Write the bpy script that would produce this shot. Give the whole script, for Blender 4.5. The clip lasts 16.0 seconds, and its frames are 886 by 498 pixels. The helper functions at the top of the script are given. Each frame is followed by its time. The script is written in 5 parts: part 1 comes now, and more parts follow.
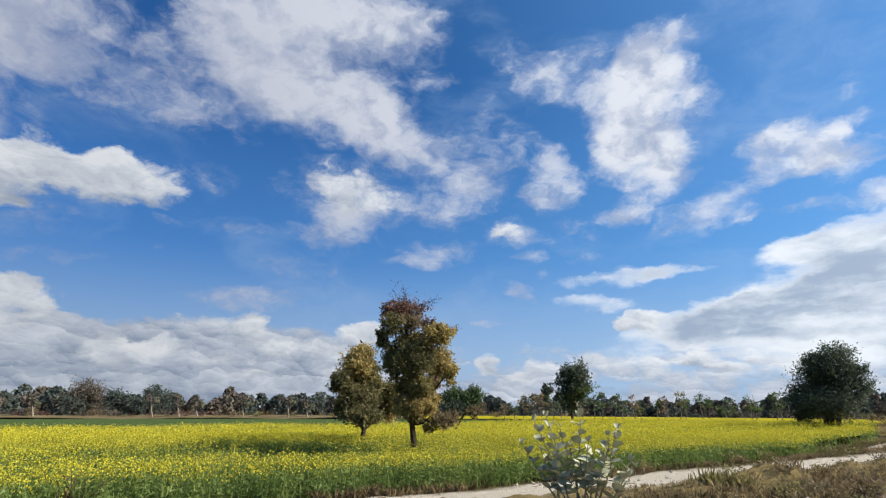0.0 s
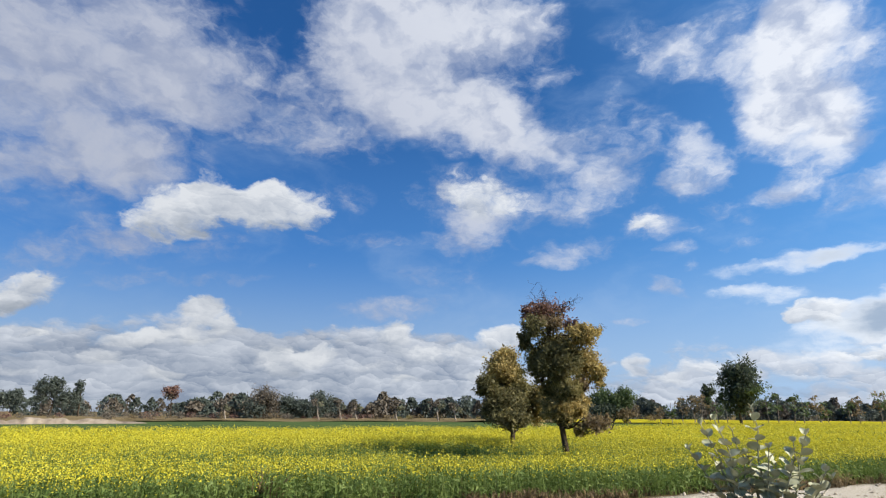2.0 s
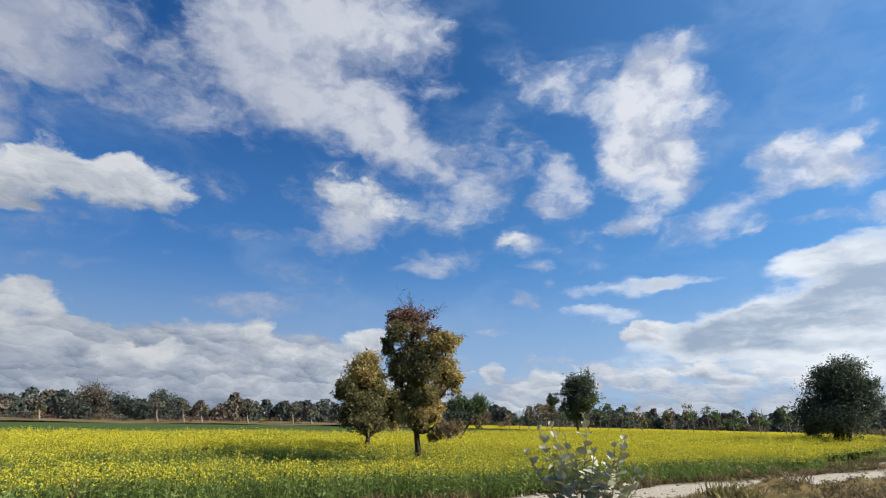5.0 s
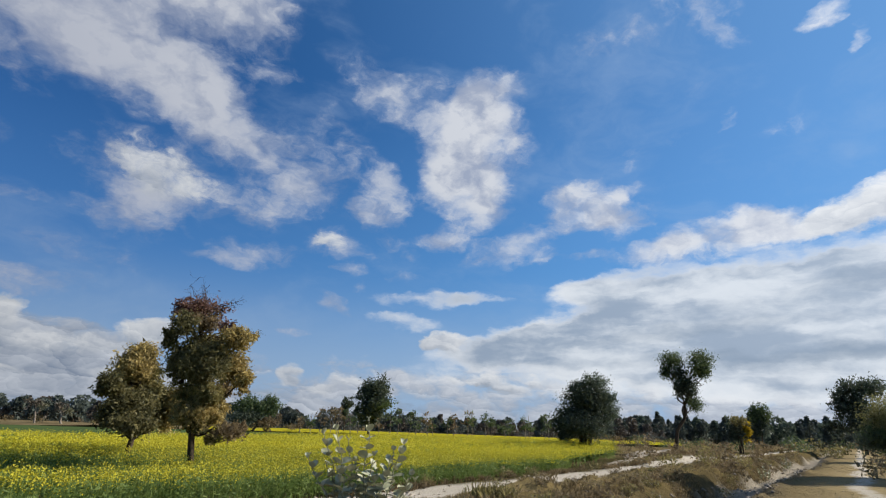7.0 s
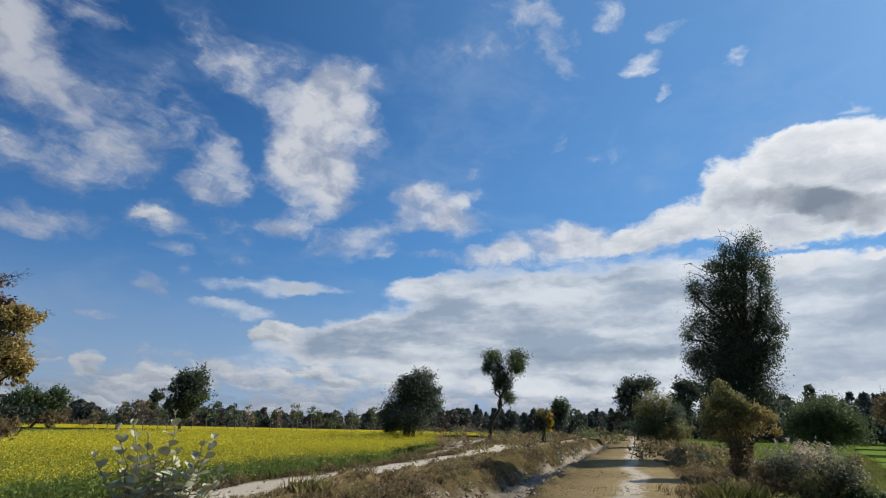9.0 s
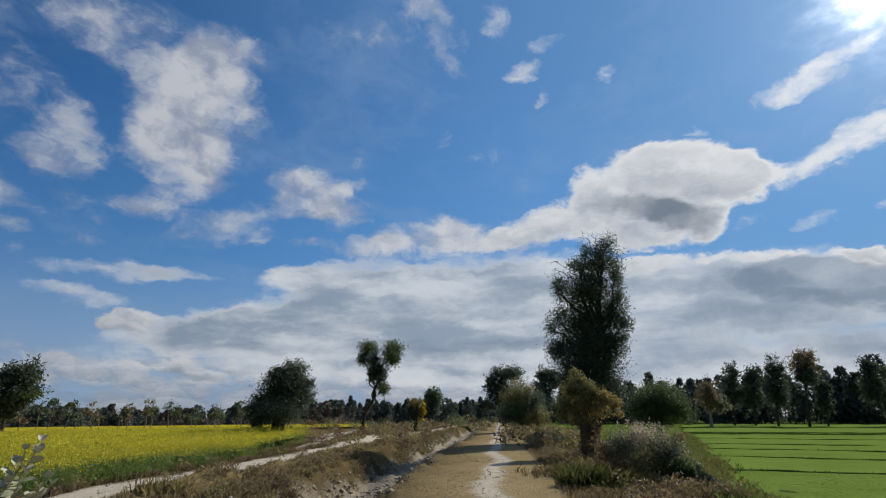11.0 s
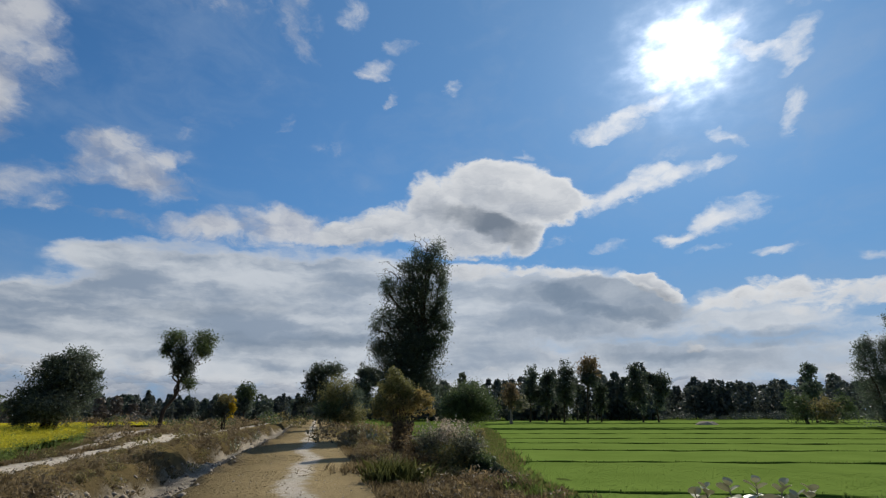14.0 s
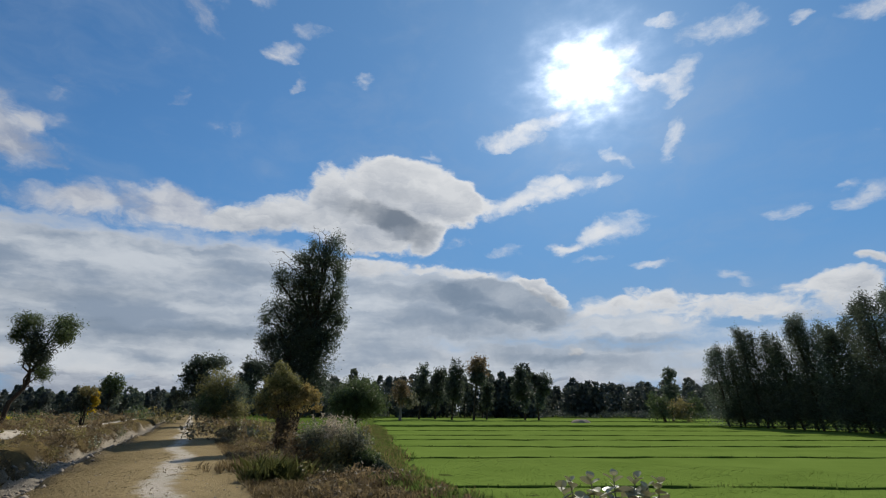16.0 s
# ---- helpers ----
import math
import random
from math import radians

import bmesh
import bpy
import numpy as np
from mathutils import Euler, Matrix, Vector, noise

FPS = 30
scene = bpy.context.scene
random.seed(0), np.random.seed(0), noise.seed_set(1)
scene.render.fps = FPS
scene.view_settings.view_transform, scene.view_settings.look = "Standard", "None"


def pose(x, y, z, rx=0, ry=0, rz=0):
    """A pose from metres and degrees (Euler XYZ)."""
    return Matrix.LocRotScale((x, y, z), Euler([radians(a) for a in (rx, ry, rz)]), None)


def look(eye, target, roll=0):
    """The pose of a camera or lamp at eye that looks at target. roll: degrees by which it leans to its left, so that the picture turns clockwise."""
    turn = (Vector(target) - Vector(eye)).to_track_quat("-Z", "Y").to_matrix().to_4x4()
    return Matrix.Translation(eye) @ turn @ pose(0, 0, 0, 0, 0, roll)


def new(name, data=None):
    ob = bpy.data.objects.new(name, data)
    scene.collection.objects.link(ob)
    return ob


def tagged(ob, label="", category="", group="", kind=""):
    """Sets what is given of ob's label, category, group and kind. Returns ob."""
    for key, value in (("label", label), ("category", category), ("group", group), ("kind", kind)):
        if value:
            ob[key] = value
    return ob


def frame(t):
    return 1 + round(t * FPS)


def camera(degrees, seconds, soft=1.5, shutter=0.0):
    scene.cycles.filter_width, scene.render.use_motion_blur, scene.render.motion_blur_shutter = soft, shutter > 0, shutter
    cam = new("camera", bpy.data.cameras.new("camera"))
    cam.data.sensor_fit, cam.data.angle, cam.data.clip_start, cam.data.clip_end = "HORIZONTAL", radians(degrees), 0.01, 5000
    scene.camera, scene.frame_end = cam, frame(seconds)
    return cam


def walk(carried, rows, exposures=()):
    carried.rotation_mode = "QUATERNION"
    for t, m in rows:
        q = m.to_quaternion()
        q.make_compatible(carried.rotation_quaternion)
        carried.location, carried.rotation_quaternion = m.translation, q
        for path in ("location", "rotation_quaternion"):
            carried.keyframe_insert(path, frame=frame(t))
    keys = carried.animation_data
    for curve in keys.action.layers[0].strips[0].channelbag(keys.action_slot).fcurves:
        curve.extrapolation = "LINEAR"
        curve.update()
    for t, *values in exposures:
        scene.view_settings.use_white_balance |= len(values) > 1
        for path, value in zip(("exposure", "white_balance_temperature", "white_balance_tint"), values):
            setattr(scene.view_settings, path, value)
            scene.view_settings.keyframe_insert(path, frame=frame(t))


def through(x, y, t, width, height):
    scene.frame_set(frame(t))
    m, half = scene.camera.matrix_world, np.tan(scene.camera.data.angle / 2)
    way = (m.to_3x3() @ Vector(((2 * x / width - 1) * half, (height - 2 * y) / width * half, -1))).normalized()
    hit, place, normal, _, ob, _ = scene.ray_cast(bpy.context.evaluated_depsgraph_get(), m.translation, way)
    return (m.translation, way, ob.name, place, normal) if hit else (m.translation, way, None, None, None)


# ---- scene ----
cam = camera(80.23, 16.0, 1.2)
EYE, ARM = 1.6, 0.3  # eye height over the road; the camera swings round the carrier at arm's length
# seconds, bearing to the right, tilt up, roll
PATH = [
    (0, 0.00, 17.09, -0.36),
    (0.5, -2.71, 17.08, -0.87),
    (1, -8.13, 17.14, -0.82),
    (1.5, -12.95, 17.30, -0.36),
    (2, -15.07, 17.34, -0.30),
    (2.5, -16.20, 17.33, -0.48),
    (3, -18.08, 17.34, -0.64),
    (5.5, 5.35, 18.11, -1.61),
    (6, 10.28, 18.34, -1.98),
    (6.5, 14.00, 18.55, -1.82),
    (7, 20.20, 18.87, -2.05),
    (7.5, 26.19, 18.74, -1.86),
    (8, 31.17, 18.49, -1.80),
    (8.5, 34.84, 18.61, -1.70),
    (11, 51.70, 17.84, 0.41),
    (11.5, 55.16, 17.65, 0.36),
    (12, 57.38, 17.57, 0.26),
    (12.5, 61.08, 17.61, 0.36),
    (13, 64.55, 17.61, 0.57),
    (13.5, 67.42, 17.60, 0.62),
    (14, 70.46, 17.45, 0.36),
    (14.5, 73.65, 17.25, -0.03),
    (15, 76.08, 17.19, -0.20),
    (15.5, 79.01, 17.19, -0.32),
    (16, 81.74, 17.12, -0.18),
]


def held(yaw, pitch, roll):
    a = radians(yaw)
    return pose(ARM * math.sin(a), ARM * (math.cos(a) - 1), EYE, 0, 0, -yaw) @ pose(0, 0, 0, 90 + pitch) @ pose(0, 0, 0, 0, 0, -roll)


# stops; the picture darkens as it turns towards the sun
EXPOSURE = [(0, 0.1), (3, 0.24), (5.5, -0.06), (7, -0.2), (8.5, -0.27), (11, -0.58), (16, -0.62)]
walk(cam, [(t, held(a, b, c)) for t, a, b, c in PATH], EXPOSURE)
# ---- sky, clouds and sun ----
SUN_AZ, SUN_EL = 99.3, 34.0
SKY_GAIN = (0.035, 0.089, 0.132)  # strength of the clear sky, with its tint


def bearing(az, el=0.0):
    """Unit vector at a bearing (degrees clockwise from +y) and a height angle."""
    a, e = radians(az), radians(el)
    return Vector((math.sin(a) * math.cos(e), math.cos(a) * math.cos(e), math.sin(e)))


world = bpy.data.worlds.new("sky")
scene.world = world
world.use_nodes = True
W = world.node_tree
W.nodes.clear()


def put(tree, kind, *ins, operation=None, clamp=False, vector_type=None, interpolation=None):
    """A node with its inputs set or linked in order; None leaves one as it is."""
    n = tree.nodes.new(kind)
    if operation:
        n.operation = operation
    if clamp:
        n.use_clamp = True
    if vector_type:
        n.vector_type = vector_type
    if interpolation:
        n.interpolation_type = interpolation
    for i, v in enumerate(ins):
        if v is None:
            continue
        if isinstance(v, bpy.types.NodeSocket):
            tree.links.new(v, n.inputs[i])
        else:
            n.inputs[i].default_value = v
    return n


def maths(tree, op, *ins, clamp=False):
    return put(tree, "ShaderNodeMath", *ins, operation=op, clamp=clamp).outputs[0]


def vmath(tree, op, *ins, out=0):
    return put(tree, "ShaderNodeVectorMath", *ins, operation=op).outputs[out]


def step(tree, value, lo, hi, a=0.0, b=1.0):
    return put(tree, "ShaderNodeMapRange", value, lo, hi, a, b, interpolation="SMOOTHSTEP").outputs[0]


def blend(tree, fac, a, b, mode="MIX"):
    n = tree.nodes.new("ShaderNodeMix")
    n.data_type, n.blend_type, n.clamp_factor = "RGBA", mode, True
    for i, v in ((0, fac), (6, a), (7, b)):
        if isinstance(v, bpy.types.NodeSocket):
            tree.links.new(v, n.inputs[i])
        elif i and len(v) == 3:
            n.inputs[i].default_value = (*v, 1)
        else:
            n.inputs[i].default_value = v
    return n.outputs[2]


def fbm(tree, vec, scale, detail=6.0, rough=0.55, color=False):
    n = tree.nodes.new("ShaderNodeTexNoise")
    n.inputs["Scale"].default_value, n.inputs["Detail"].default_value, n.inputs["Roughness"].default_value = scale, detail, rough
    if vec is not None:
        tree.links.new(vec, n.inputs["Vector"])
    return n.outputs[1 if color else 0]


way = W.nodes.new("ShaderNodeTexCoord").outputs["Generated"]
flat = vmath(W, "MULTIPLY", way, (1, 1, 1.9))
curl = vmath(W, "SUBTRACT", fbm(W, flat, 5.0, 3.0, 0.5, True), (0.5, 0.5, 0.5))
curl_fine = vmath(W, "SUBTRACT", fbm(W, flat, 19.0, 4.0, 0.55, True), (0.5, 0.5, 0.5))
bent = put(W, "ShaderNodeVectorMath", curl, (0.055, 0.055, 0.04), way, operation="MULTIPLY_ADD").outputs[0]
bent = put(W, "ShaderNodeVectorMath", curl_fine, (0.05, 0.05, 0.04), bent, operation="MULTIPLY_ADD").outputs[0]
LAST = [None]
FIELD = {"soft": None, "puff": None, "sheet": None, "grey": None, "bank": None, "top": None}


def cloud(kind, az, el, wide, high, tilt, amount):
    """Adds one round swelling of cloud, by its bearing, half extents and tilt in degrees."""
    c = bearing(az, el)
    grow = {"soft": 1.46, "sheet": 1.36, "grey": 1.35}.get(kind, 1.28)
    east = Vector((math.cos(radians(az)), -math.sin(radians(az)), 0))
    u = Matrix.Rotation(radians(tilt), 3, -c) @ east
    v = c.cross(u)
    spin = Matrix((u, v, c)).transposed().to_euler()
    # each swelling is worked out after the one before it, which keeps the shader small in memory
    spot = bent if LAST[0] is None else put(W, "ShaderNodeVectorMath", LAST[0], (1e-7, 1e-7, 1e-7), bent, operation="MULTIPLY_ADD").outputs[0]
    m = put(W, "ShaderNodeMapping", spot, tuple(c), tuple(spin), (radians(wide) * grow, radians(high) * grow, 0.9), vector_type="TEXTURE").outputs[0]
    d = maths(W, "MULTIPLY_ADD", vmath(W, "DOT_PRODUCT", m, m, out=1), -amount, amount, clamp=True)
    if kind == "puff":
        # how far up in its swelling, for white heads over grey bases
        rise = maths(W, "MULTIPLY", vmath(W, "DOT_PRODUCT", m, (0, -1, 0), out=1), d)
        FIELD["top"] = rise if FIELD["top"] is None else maths(W, "ADD", FIELD["top"], rise)
    FIELD[kind] = d if FIELD[kind] is None else maths(W, "ADD", FIELD[kind], d)
    LAST[0] = FIELD["top"] if kind == "puff" else FIELD[kind]


def soft(*a):
    cloud("soft", *a)


def puff(*a):
    cloud("puff", *a)


def sheet(*a):
    cloud("sheet", *a)


def bank(*a):
    cloud("bank", *a)


def grey(*a):
    cloud("grey", *a)


soft(-57.5, 27.7, 12.3, 8.5, 16, 1)
soft(-43.9, 31.7, 4.3, 3.7, 15, 0.8)
soft(-47.7, 23.1, 5.7, 2.4, 2, 0.8)
soft(-47.7, 37.7, 5.2, 2.1, 20, 0.7)
soft(-58.3, 19.4, 4.6, 1.7, 17, 0.7)
soft(-55.7, 29.8, 8.4, 5.2, 22, 0.5)
soft(-33.1, 28.8, 7.9, 2.3, -4, 0.75)
soft(-33.5, 32.7, 3.4, 2.2, 9, 0.5)
soft(-38.5, 35.5, 2.4, 2.6, 13, 0.5)
soft(-45.8, 21.3, 3.0, 1.4, 12, 0.5)
soft(-15.5, 38.0, 9.4, 7.5, -1, 1)
soft(-24.1, 36.2, 5.7, 6.9, -5, 0.8)
soft(-12.5, 41.1, 7.8, 3.1, -3, 0.6)
soft(-28.7, 39.0, 3.3, 4.2, 7, 0.5)
soft(-13.4, 31.5, 7.7, 3.2, -11, 0.9)
soft(-6.0, 29.4, 5.8, 2.6, -20, 0.8)
soft(1.5, 25.7, 5.0, 2.8, -18, 0.8)
soft(4.3, 23.7, 2.7, 2.0, -9, 0.6)
soft(-0.5, 34.7, 2.3, 1.2, -9, 0.7)
soft(-2.4, 39.8, 1.9, 1.8, -9, 0.35)
soft(-10.9, 22.9, 6.6, 2.7, -7, 1.1)
soft(-12.3, 18.9, 4.0, 2.3, -1, 0.9)
soft(0.4, 21.2, 3.1, 1.5, -6, 0.55)
soft(-48.1, 16.2, 3.3, 1.2, 10, 0.6)
soft(-46.4, 15.4, 9.2, 0.9, 12, 0.4)
soft(-27.4, 22.6, 3.0, 1.3, 4, 0.5)
soft(-44.9, 12.1, 8.4, 0.7, 7, 0.45)
soft(-24.5, 18.1, 7.3, 0.7, 3, 0.45)
soft(-14.9, 14.4, 4.0, 1.0, -8, 0.5)
soft(-50.9, 13.1, 10.2, 1.1, 13, 0.4)
soft(-0.6, 16.6, 4.4, 1.4, 4, 0.85)
soft(-4.2, 15.6, 2.6, 0.7, -3, 0.6)
soft(7.5, 18.9, 2.2, 1.5, -8, 0.8)
soft(10.2, 18.0, 1.9, 1.0, -9, 0.6)
soft(9.4, 16.0, 1.6, 0.6, -7, 0.65)
soft(8.8, 27.1, 4.3, 1.6, -12, 0.4)
soft(8.6, 11.8, 1.7, 0.8, -33, 0.75)
soft(4.4, 9.2, 1.2, 0.4, -3, 0.55)
soft(-57.4, 15.4, 2.3, 1.1, 13, 0.45)
soft(-28.8, 15.2, 0.8, 0.8, 4, 0.4)
soft(-20.2, 10.9, 5.5, 1.2, 5, 0.85)
puff(-42.5, 19.2, 4.5, 2.5, 22, 1)
puff(-39.9, 21.2, 2.3, 1.9, 9, 0.9)
puff(-33.5, 20.5, 4.5, 2.3, 6, 1)
puff(-34.9, 21.6, 2.0, 1.5, 7, 0.6)
puff(-10.9, 23.2, 5.7, 2.3, -7, 0.7)
puff(7.5, 19.0, 1.8, 1.1, -8, 0.62)
puff(-53.6, 10.1, 2.7, 1.4, 14, 1)
puff(-56.1, 8.3, 1.9, 0.9, 20, 0.8)
puff(-39.5, 9.1, 3.1, 1.8, 4, 0.9)
puff(-40.0, 10.2, 1.8, 1.2, 5, 0.7)
puff(-37.2, 8.0, 1.4, 1.0, 3, 0.8)
puff(-42.6, 6.6, 4.5, 0.9, 4, 0.7)
puff(-45.5, 6.5, 2.1, 1.0, 4, 0.7)
puff(-47.6, 4.4, 2.0, 0.9, 3, 0.8)
puff(-31.0, 5.0, 2.6, 1.3, 2, 0.8)
puff(-32.8, 5.8, 1.6, 0.9, 2, 0.7)
puff(-28.5, 5.8, 2.0, 1.0, 2, 0.8)
puff(-20.3, 7.7, 1.9, 1.6, 1, 0.95)
puff(-8.8, 7.7, 2.5, 1.3, -1, 0.9)
puff(-11.9, 3.4, 1.5, 0.6, 0, 0.8)
puff(-18.5, 3.3, 2.7, 0.5, 1, 0.7)
puff(-15.5, 5.8, 4.8, 1.1, 0, 0.7)
puff(-53.7, 3.0, 2.0, 0.5, 3, 0.6)
puff(-42.6, 3.2, 2.5, 0.5, 2, 0.6)
puff(-52.4, 6.7, 1.7, 0.4, 5, 0.6)
puff(-22.7, 4.6, 3.6, 0.8, 1, 0.6)
puff(-26.5, 7.5, 2.4, 0.7, 2, 0.5)
bank(-35.4, 4.3, 26.8, 3.5, 2, 1)
bank(-43.7, 7.2, 9.8, 2.2, 4, 0.4)
bank(-19.2, 7.6, 12.0, 2.5, 1, 0.4)
grey(-36.2, 6.5, 8.7, 0.8, 3, 0.5)
grey(-28.6, 3.6, 16.9, 0.7, 1, 0.45)
grey(-19.2, 9.1, 4.9, 0.6, 1, 0.6)
grey(-54.0, 8.5, 2.8, 0.5, 7, 0.8)
grey(-42.5, 17.4, 4.7, 0.7, 9, 0.7)
grey(-33.4, 18.7, 4.0, 0.6, 6, 0.6)
grey(-49.3, 4.2, 5.3, 0.6, 3, 0.4)
grey(-55.9, 26.7, 6.6, 2.9, 20, 0.35)
grey(-22.7, 35.7, 4.6, 3.3, 3, 0.3)
soft(20.8, 30.6, 3.0, 4.7, -11, 0.9)
soft(21.1, 25.4, 3.3, 2.3, -9, 0.6)
soft(23.3, 33.4, 2.6, 3.2, -13, 0.6)
soft(24.7, 34.5, 3.1, 2.8, -14, 0.9)
soft(27.5, 36.2, 1.3, 1.2, 16, 0.7)
soft(23.5, 30.1, 4.8, 3.9, -12, 1)
soft(22.4, 26.4, 3.8, 2.5, -10, 0.9)
soft(25.7, 24.4, 1.9, 2.6, -11, 0.9)
soft(23.4, 22.5, 2.7, 1.5, -9, 0.8)
soft(21.1, 20.4, 2.3, 1.0, -7, 0.7)
soft(28.5, 30.4, 1.1, 0.7, -15, 0.5)
soft(14.0, 34.3, 3.3, 2.3, -17, 0.9)
soft(10.3, 35.7, 2.4, 1.6, -6, 0.5)
soft(8.2, 37.5, 2.2, 1.0, -5, 0.4)
soft(18.2, 36.2, 1.3, 1.1, 31, 0.5)
soft(17.5, 19.6, 4.1, 0.9, 5, 0.75)
soft(16.8, 18.0, 1.4, 0.5, -5, 0.7)
soft(15.4, 15.5, 2.2, 0.6, 9, 0.75)
soft(11.0, 13.9, 0.7, 0.5, -2, 0.55)
soft(13.2, 24.0, 2.5, 2.8, -5, 0.95)
soft(13.4, 26.9, 1.7, 1.5, -6, 0.5)
soft(10.5, 22.4, 1.8, 1.2, -4, 0.45)
soft(5.8, 29.2, 4.2, 1.5, -7, 0.35)
soft(5.2, 32.1, 1.5, 1.4, -2, 0.3)
soft(42.7, 28.0, 1.5, 0.6, -4, 0.4)
soft(31.9, 18.2, 1.5, 0.5, 7, 0.75)
sheet(19.9, 13.3, 6.0, 0.8, 3, 0.62)
sheet(23.8, 13.6, 3.7, 0.6, 2, 0.5)
sheet(16.2, 10.7, 3.4, 0.8, -3, 0.6)
puff(21.1, 8.7, 2.1, 1.1, -3, 1)
puff(19.0, 8.4, 1.0, 0.8, -2, 0.8)
puff(5.2, 4.6, 1.1, 1.2, -0, 0.9)
puff(8.2, 3.6, 1.2, 0.7, -0, 0.7)
puff(10.6, 4.4, 2.1, 0.8, -0, 0.7)
puff(13.8, 5.0, 1.1, 0.5, -1, 0.6)
puff(25.6, 5.2, 2.4, 0.9, -2, 1)
puff(22.8, 4.8, 1.7, 0.4, -2, 0.7)
puff(28.6, 4.2, 1.6, 0.7, -2, 0.8)
puff(30.6, 5.1, 1.1, 0.5, -3, 0.7)
puff(18.4, 3.6, 3.2, 0.5, -1, 0.6)
puff(13.4, 3.1, 3.4, 0.5, -0, 0.5)
puff(33.8, 3.6, 2.1, 0.4, -2, 0.5)
grey(25.5, 4.3, 2.5, 0.4, -2, 0.9)
grey(21.0, 7.7, 2.1, 0.5, -3, 0.5)
soft(36.4, 23.3, 3.6, 2.2, 9, 1.5)
soft(39.8, 22.1, 3.7, 1.6, 8, 0.4)
soft(29.4, 19.0, 3.7, 1.1, 19, 0.3)
soft(41.8, 24.6, 1.8, 0.7, 14, 0.8)
soft(40.6, 20.9, 2.6, 1.2, 10, 0.9)
soft(28.4, 19.3, 4.2, 1.6, 19, 0.9)
soft(35.9, 18.1, 1.8, 0.4, 2, 0.75)
soft(31.4, 17.6, 1.8, 0.4, 3, 0.6)
soft(50.7, 40.7, 3.4, 2.1, -40, 0.75)
soft(40.4, 39.3, 4.5, 1.2, -6, 0.5)
soft(59.0, 41.0, 1.3, 1.3, -14, 0.7)
soft(53.2, 37.3, 1.6, 1.0, -37, 0.6)
soft(65.6, 38.5, 1.7, 0.6, 3, 0.75)
soft(62.3, 36.2, 1.6, 0.8, 17, 0.95)
soft(63.8, 33.3, 0.4, 1.2, -25, 0.75)
soft(71.5, 34.3, 0.6, 0.4, -21, 0.6)
soft(48.4, 33.2, 1.4, 0.7, -6, 0.55)
soft(47.5, 28.8, 1.4, 0.5, -4, 0.4)
soft(51.6, 29.7, 0.5, 1.0, -6, 0.35)
soft(57.4, 27.9, 2.2, 0.8, 12, 0.4)
soft(41.8, 27.0, 1.2, 0.5, -1, 0.5)
soft(47.9, 42.6, 3.3, 0.9, -16, 0.4)
soft(53.1, 20.7, 3.4, 0.8, 1, 0.7)
soft(56.4, 18.1, 2.2, 0.8, -5, 0.8)
soft(43.0, 17.8, 3.9, 1.2, 7, 1)
soft(49.3, 18.7, 6.1, 1.7, 3, 1.1)
soft(54.5, 19.4, 2.8, 1.5, -5, 1)
sheet(40.1, 14.4, 6.7, 1.6, 4, 0.9)
sheet(35.4, 14.4, 2.6, 1.1, 2, 0.7)
sheet(49.2, 16.8, 10.4, 1.0, 3, 0.6)
sheet(30.6, 8.8, 8.9, 1.7, 8, 0.9)
sheet(46.0, 11.5, 14.6, 3.0, 8, 1)
sheet(57.6, 12.3, 13.2, 3.7, 5, 1)
sheet(59.6, 6.6, 16.9, 3.2, -1, 1)
grey(45.9, 9.7, 11.7, 0.9, 3, 0.4)
grey(54.8, 12.1, 7.1, 0.8, 3, 0.35)
grey(57.0, 6.7, 13.0, 0.9, -1, 0.5)
grey(39.8, 7.3, 8.9, 0.6, 1, 0.35)
puff(79.6, 23.4, 5.4, 2.9, -14, 1.2)
puff(74.5, 24.4, 2.9, 2.2, -8, 1)
puff(68.9, 23.0, 2.5, 2.5, -5, 1)
puff(83.1, 21.8, 2.5, 2.6, -10, 1)
puff(63.0, 19.9, 5.2, 2.0, 14, 1)
puff(71.2, 19.2, 5.2, 2.1, -5, 1)
puff(76.6, 18.7, 5.0, 1.9, -7, 1)
puff(80.2, 17.4, 1.5, 1.5, -7, 0.9)
puff(77.8, 26.1, 2.7, 1.1, -10, 0.6)
puff(58.4, 18.5, 2.5, 1.5, -1, 0.7)
puff(86.1, 21.8, 1.7, 1.2, -12, 0.8)
puff(72.0, 21.2, 4.6, 2.4, -6, 0.9)
puff(78.7, 21.1, 4.3, 2.3, -8, 0.7)
grey(73.2, 20.8, 4.9, 1.1, -12, 1.25)
grey(77.6, 19.0, 3.0, 1.2, -20, 1.3)
grey(76.5, 23.1, 3.3, 0.9, -8, 0.3)
grey(64.9, 19.6, 3.6, 0.6, 7, 0.25)
soft(88.6, 21.3, 2.6, 1.0, 8, 0.85)
soft(93.1, 22.1, 3.4, 1.0, 11, 0.95)
soft(97.4, 22.9, 1.8, 0.8, 0, 0.9)
soft(94.6, 23.7, 1.1, 0.5, 7, 0.6)
soft(80.1, 27.4, 0.7, 0.5, 21, 0.8)
soft(89.3, 16.7, 1.8, 0.5, 7, 0.9)
soft(95.7, 17.3, 1.6, 0.4, -1, 0.8)
soft(98.9, 18.6, 1.6, 0.9, 12, 0.7)
soft(83.8, 17.4, 1.3, 0.4, 2, 0.6)
sheet(36.3, 10.0, 13.2, 1.8, 8, 1)
sheet(52.1, 10.3, 20.3, 4.5, 3, 1)
sheet(70.6, 11.1, 17.0, 4.4, -3, 1)
sheet(84.4, 10.7, 10.7, 3.4, -12, 1)
